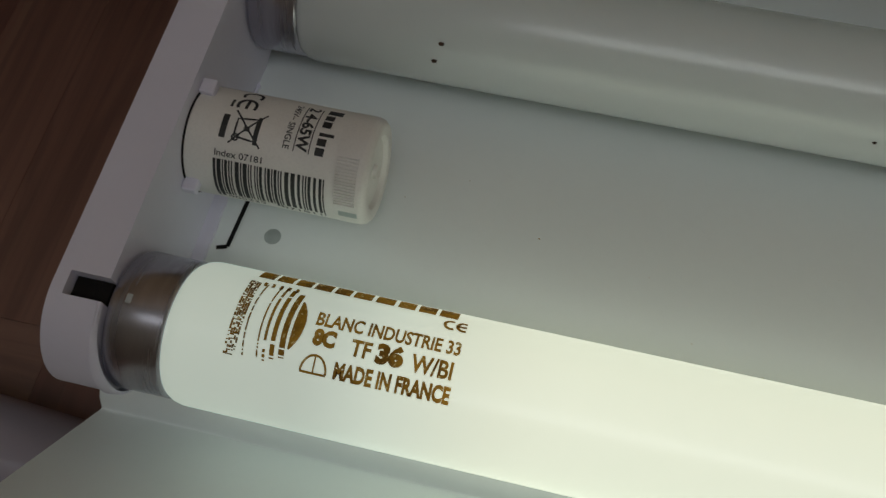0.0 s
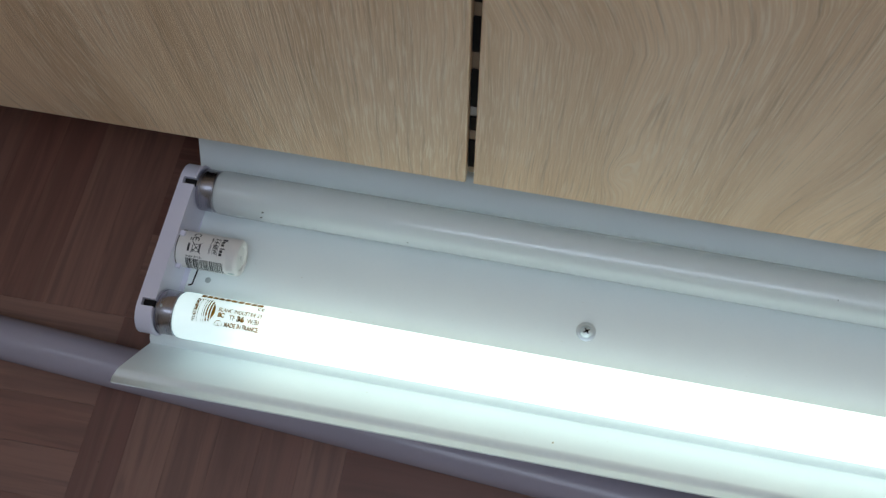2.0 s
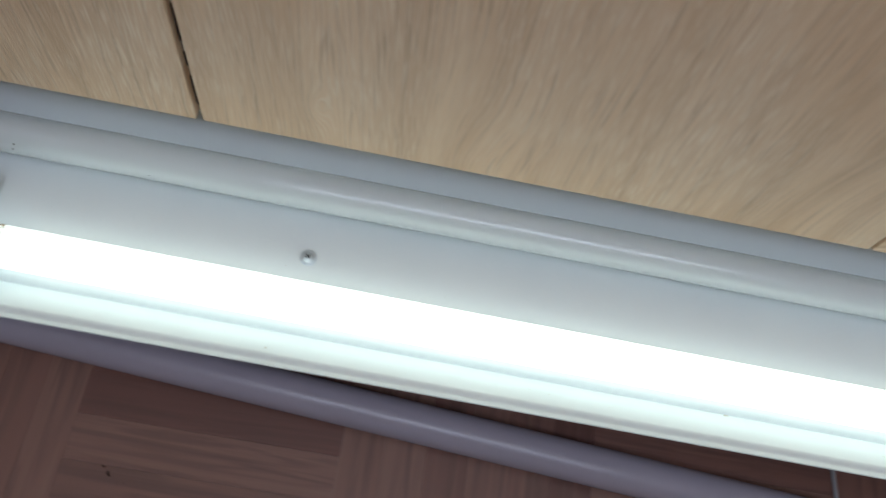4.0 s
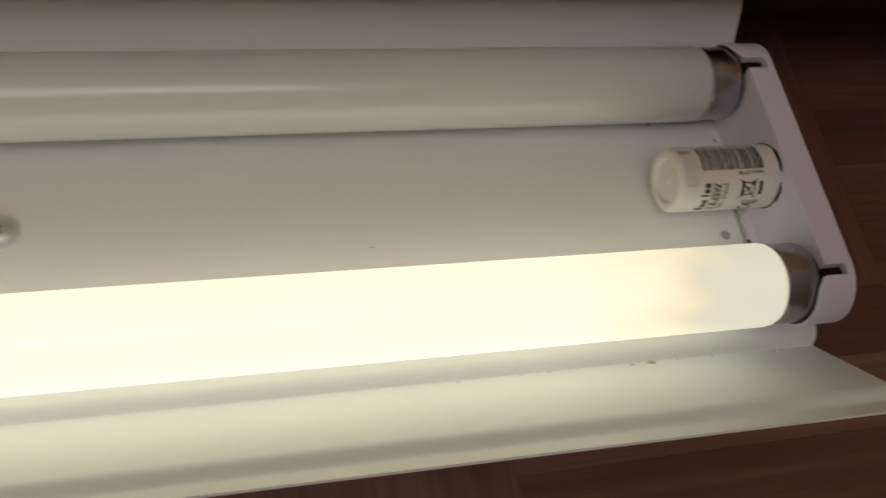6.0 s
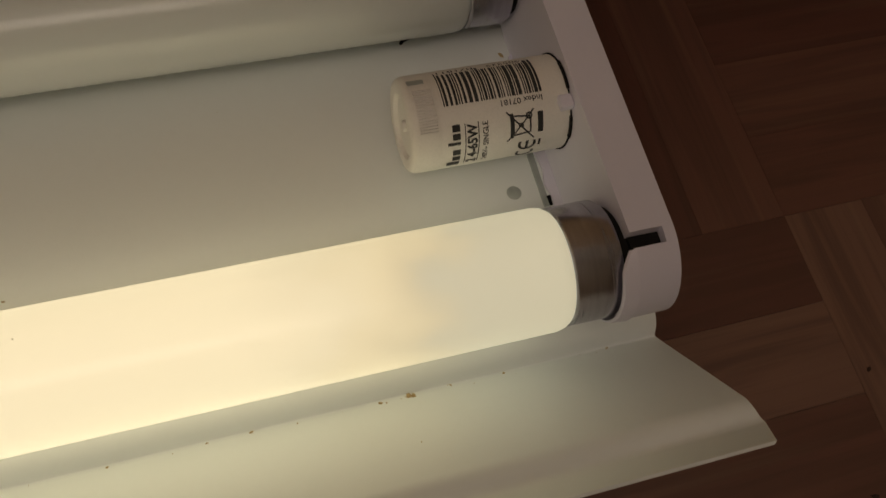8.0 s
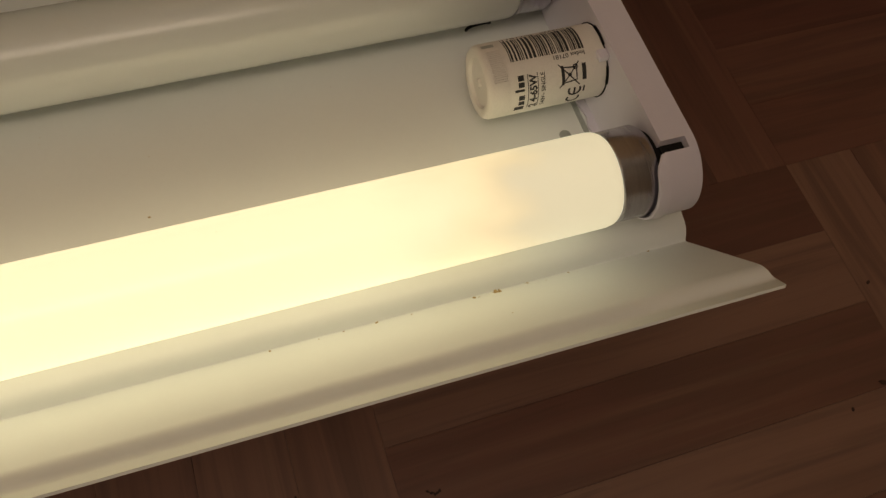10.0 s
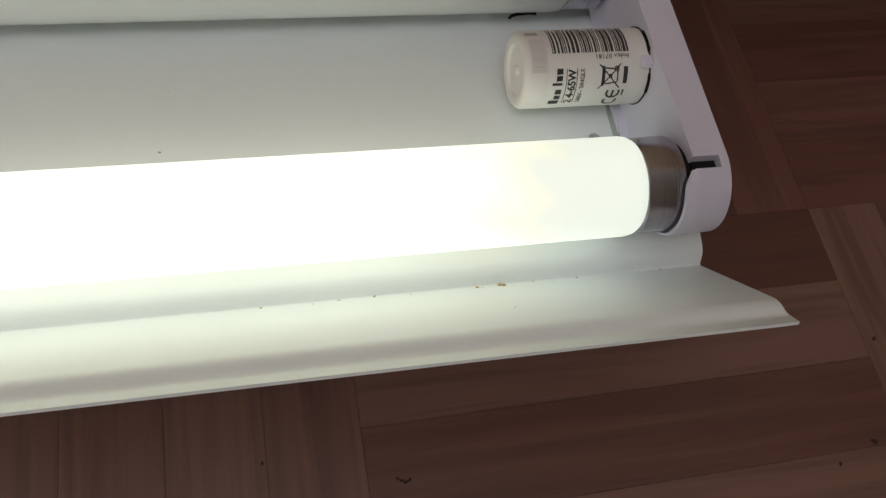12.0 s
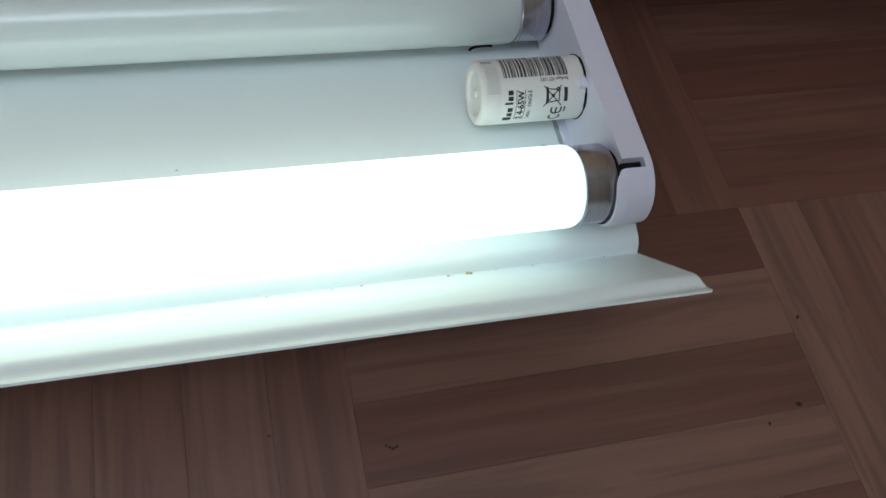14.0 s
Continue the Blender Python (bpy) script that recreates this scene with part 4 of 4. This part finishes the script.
def all_crumbs():
    rng = random.Random(3)
    on = [(1.1059, -0.0140, 0.0007), (1.1338, -0.0145, 0.0006), (1.1350, -0.0147, 0.0004), (1.1400, -0.0143, 0.0012), (1.1412, -0.0146, 0.0009), (1.1622, -0.0141, 0.0006), (1.0967, -0.0141, 0.0004), (1.0767, -0.0143, 0.0005), (1.1498, -0.0139, 0.0004), (1.1874, -0.0140, 0.0005)]
    on = [(x, y, r * 0.7) for x, y, r in on]
    on += [(0.2165, -0.0310, 0.0006), (0.3350, -0.0110, 0.0008), (0.5091, -0.0145, 0.0008), (1.1717, -0.0063, 0.0002), (1.1178, -0.0055, 0.0002)]
    on += [(rng.uniform(1.06, 1.185), rng.gauss(-0.0143, 0.0005), rng.uniform(0.00008, 0.00022)) for k in range(16)]
    on += [(rng.uniform(0.0, 1.05), rng.gauss(-0.0145, 0.0008), rng.uniform(0.00008, 0.00022)) for k in range(30)]
    on += [(1.0545, 0.0280, 0.0003), (1.0628, 0.0218, 0.0003), (1.1822, 0.0620, 0.0007), (0.0607, 0.0380, 0.0002), (0.0440, 0.0480, 0.0001)]
    on += [(rng.uniform(0.0, 1.17), rng.uniform(0.014, 0.062), rng.uniform(0.00005, 0.00013)) for k in range(60)]
    on += [(rng.uniform(0.0, 1.17), rng.uniform(-0.034, -0.016), rng.uniform(0.00008, 0.0002)) for k in range(40)]
    crumbs("crumbs_on_reflector", on, wing_z, "small brown crumbs of dirt on the white reflector", M_CRUMB)
    fl = [(1.2803, -0.0292, 0.0009), (1.2655, -0.0632, 0.0010), (1.2506, -0.0682, 0.0008), (1.0732, -0.0436, 0.0005), (0.1323, -0.1099, 0.0014), (0.1332, -0.1112, 0.0008), (0.1284, -0.1064, 0.0009), (0.1272, -0.1060, 0.0006)]
    fl += [(1.1108 + 0.0009 * k, -0.0532 - 0.0010 * k + 0.0002 * k * k, 0.0005) for k in range(5)]
    fl += [(rng.uniform(-0.15, 1.4), rng.uniform(-0.16, -0.05), rng.uniform(0.0001, 0.0004)) for k in range(24)]
    crumbs("crumbs_on_floor", fl, lambda x, y: 0.0, "small dark crumbs of dirt on the parquet", M_GRIT)


all_crumbs()


def tube_specks():
    bm = bmesh.new()
    for x, ang, axis, size in ((0.0340, 148, TUBE_GAP, 0.0006), (0.0328, 166, TUBE_GAP, 0.0006), (0.1192, 167, TUBE_GAP, 0.0004), (1.0721, 75, 0.0, 0.00013), (1.1120, 119, 0.0, 0.00011), (0.3560, 120, TUBE_GAP, 0.0003), (0.6210, 140, TUBE_GAP, 0.0004)):
        c, q = math.cos(radians(ang)), math.sin(radians(ang))
        res = bmesh.ops.create_icosphere(bm, subdivisions=1, radius=size)
        for v in res["verts"]:
            v.co = Vector((v.co.x * 1.2, v.co.y, v.co.z * 0.6)) + Vector((x, axis + TUBE_R * c, Z0 + TUBE_R * q))
    tagged(finish("specks_on_tubes", bm, M_GRIT), "tiny dark specks of dirt on the glass tubes", "debris", kind="stuff")


tube_specks()


def hook_mark():
    """A dark bent wire end on the reflector beside the unlit tube."""
    bm = bmesh.new()
    line = [(1.1580, 0.0696), (1.1590, 0.0705), (1.1608, 0.0711), (1.1630, 0.0713), (1.1652, 0.0714), (1.1670, 0.0711)]
    pts, faces = stroke(line, 0.0007)
    lo = [bm.verts.new((x, y, Z0 + PLATE_Z + 0.0007)) for x, y in pts]
    hi = [bm.verts.new((x, y, Z0 + PLATE_Z + 0.0014)) for x, y in pts]
    for f in faces:
        bm.faces.new([hi[i] for i in f])
    rim = list(range(0, len(pts), 2)) + list(range(len(pts) - 1, 0, -2))
    for a, b in zip(rim, rim[1:] + rim[:1]):
        bm.faces.new((lo[a], lo[b], hi[b], hi[a]))
    tagged(finish("wire_end", bm, M_DARK), "short dark bent wire end on the reflector", "wire")


hook_mark()


# ---- parquet floor: squares of six fingers, turned in turn ----
# tones, 0 dark to 1 pale, of the fingers that stand out: square (column, row), finger
TONES = {
    (6, 0): {5: 0.12, 4: 0.78, 3: 0.25, 2: 0.80, 1: 0.35, 0: 0.6},
    (7, 0): {0: 0.75, 1: 0.55, 2: 0.7, 3: 0.4},
    (6, 1): {5: 0.40, 4: 0.15, 3: 0.2},
    (7, 1): {0: 0.35, 1: 0.40, 2: 0.20, 3: 0.50, 4: 0.2},
    (0, 0): {5: 0.5, 4: 0.4, 3: 0.25, 2: 0.72, 1: 0.6, 0: 0.7},
    (-1, 0): {0: 0.15, 1: 0.75, 2: 0.65, 3: 0.6, 4: 0.55, 5: 0.7},
    (-2, 0): {3: 0.5, 2: 0.7, 1: 0.35, 0: 0.4},
    (1, 0): {0: 0.7, 1: 0.75, 2: 0.45, 3: 0.6},
    (5, 0): {5: 0.62, 4: 0.70, 3: 0.60, 2: 0.66, 1: 0.55, 0: 0.6},
}


def parquet():
    x0, x1, y0, y1, h = ROOM
    floor = tagged(finish("floor", box(bmesh.new(), x0 - 0.12, x1 + 0.12, y0 - 0.12, y1 + 0.12, -0.06, -0.0016), M_JOINT), "brown mosaic parquet floor of squares of fingers", "floor", kind="structure")
    floor.matrix_basis = pose(1.19, 0.02, 0, 0, 0, 0.6) @ pose(-1.19, -0.02, 0)
    xs = [-0.058, 0.1005, 0.2697, 0.4361, 0.6024, 0.7688, 0.9352, 1.1015, 1.2755]
    while xs[0] > x0:
        xs.insert(0, xs[0] - 0.168)
    while xs[-1] < x1:
        xs.append(xs[-1] + 0.171)
    k0 = xs.index(0.1005)
    pitch = 0.174
    ys = [0.0217 + pitch * k for k in range(-8, 4)]
    gap = 0.00004
    shapes = {}

    def finger(w, d):
        """A finger, long along its own x, with eased edges; shared by all of that size."""
        key = (round(w, 4), round(d, 4))
        if key not in shapes:
            bm = bmesh.new()
            e = 0.00006
            rings = [[(-w / 2, -d / 2), (w / 2, -d / 2), (w / 2, d / 2), (-w / 2, d / 2)], [(-w / 2 + e, -d / 2 + e), (w / 2 - e, -d / 2 + e), (w / 2 - e, d / 2 - e), (-w / 2 + e, d / 2 - e)]]
            lo = [bm.verts.new((a, b, -0.0015)) for a, b in rings[0]]
            mi = [bm.verts.new((a, b, -0.0002)) for a, b in rings[0]]
            hi = [bm.verts.new((a, b, 0.0)) for a, b in rings[1]]
            for p, q in ((lo, mi), (mi, hi)):
                for k in range(4):
                    j = (k + 1) % 4
                    bm.faces.new((p[k], p[j], q[j], q[k]))
            bm.faces.new(hi)
            me = bpy.data.meshes.new("parquet_finger")
            bm.to_mesh(me)
            bm.free()
            me.materials.append(M_PARQUET)
            shapes[key] = me
        return shapes[key]

    rest = bmesh.new()
    rng = random.Random(12)
    for i in range(len(xs) - 1):
        for j in range(len(ys) - 1):
            a, b, c, d = xs[i], xs[i + 1], ys[j], ys[j + 1]
            if d < y0 + 0.01 or c > y1:
                continue
            along = (i - k0 + j - 7) % 2 == 0
            near = -0.6 < a < 1.5 and -0.34 < c < 0.05
            for k in range(6):
                if along:
                    s = (d - c) / 6
                    w, t, cx, cy, rz = b - a - gap, s - gap, (a + b) / 2, c + s * (k + 0.5), 0.0
                else:
                    s = (b - a) / 6
                    w, t, cx, cy, rz = d - c - gap, s - gap, a + s * (k + 0.5), (c + d) / 2, math.pi / 2
                if near:
                    f = new("parquet_finger", finger(w, t))
                    f.location, f.rotation_euler = (cx, cy, 0), (0, 0, rz + math.pi * ((i * 7 + j * 3 + k) % 2))
                    f.parent = floor
                    v = TONES.get((i - k0, j - 7), {}).get(k, rng.uniform(0.15, 0.85))
                    f.color = (v, v, v, 1)
                else:
                    hw, ht = (w / 2, t / 2) if along else (t / 2, w / 2)
                    rest.faces.new([rest.verts.new(q) for q in ((cx - hw, cy - ht, 0), (cx + hw, cy - ht, 0), (cx + hw, cy + ht, 0), (cx - hw, cy + ht, 0))])
    me = bpy.data.meshes.new("parquet_far")
    rest.to_mesh(me)
    rest.free()
    me.materials.append(M_PARQUET_FAR)
    far = new("parquet_far", me)
    far.parent = floor
    tagged(far, "far fingers of the parquet", kind="stuff")


parquet()
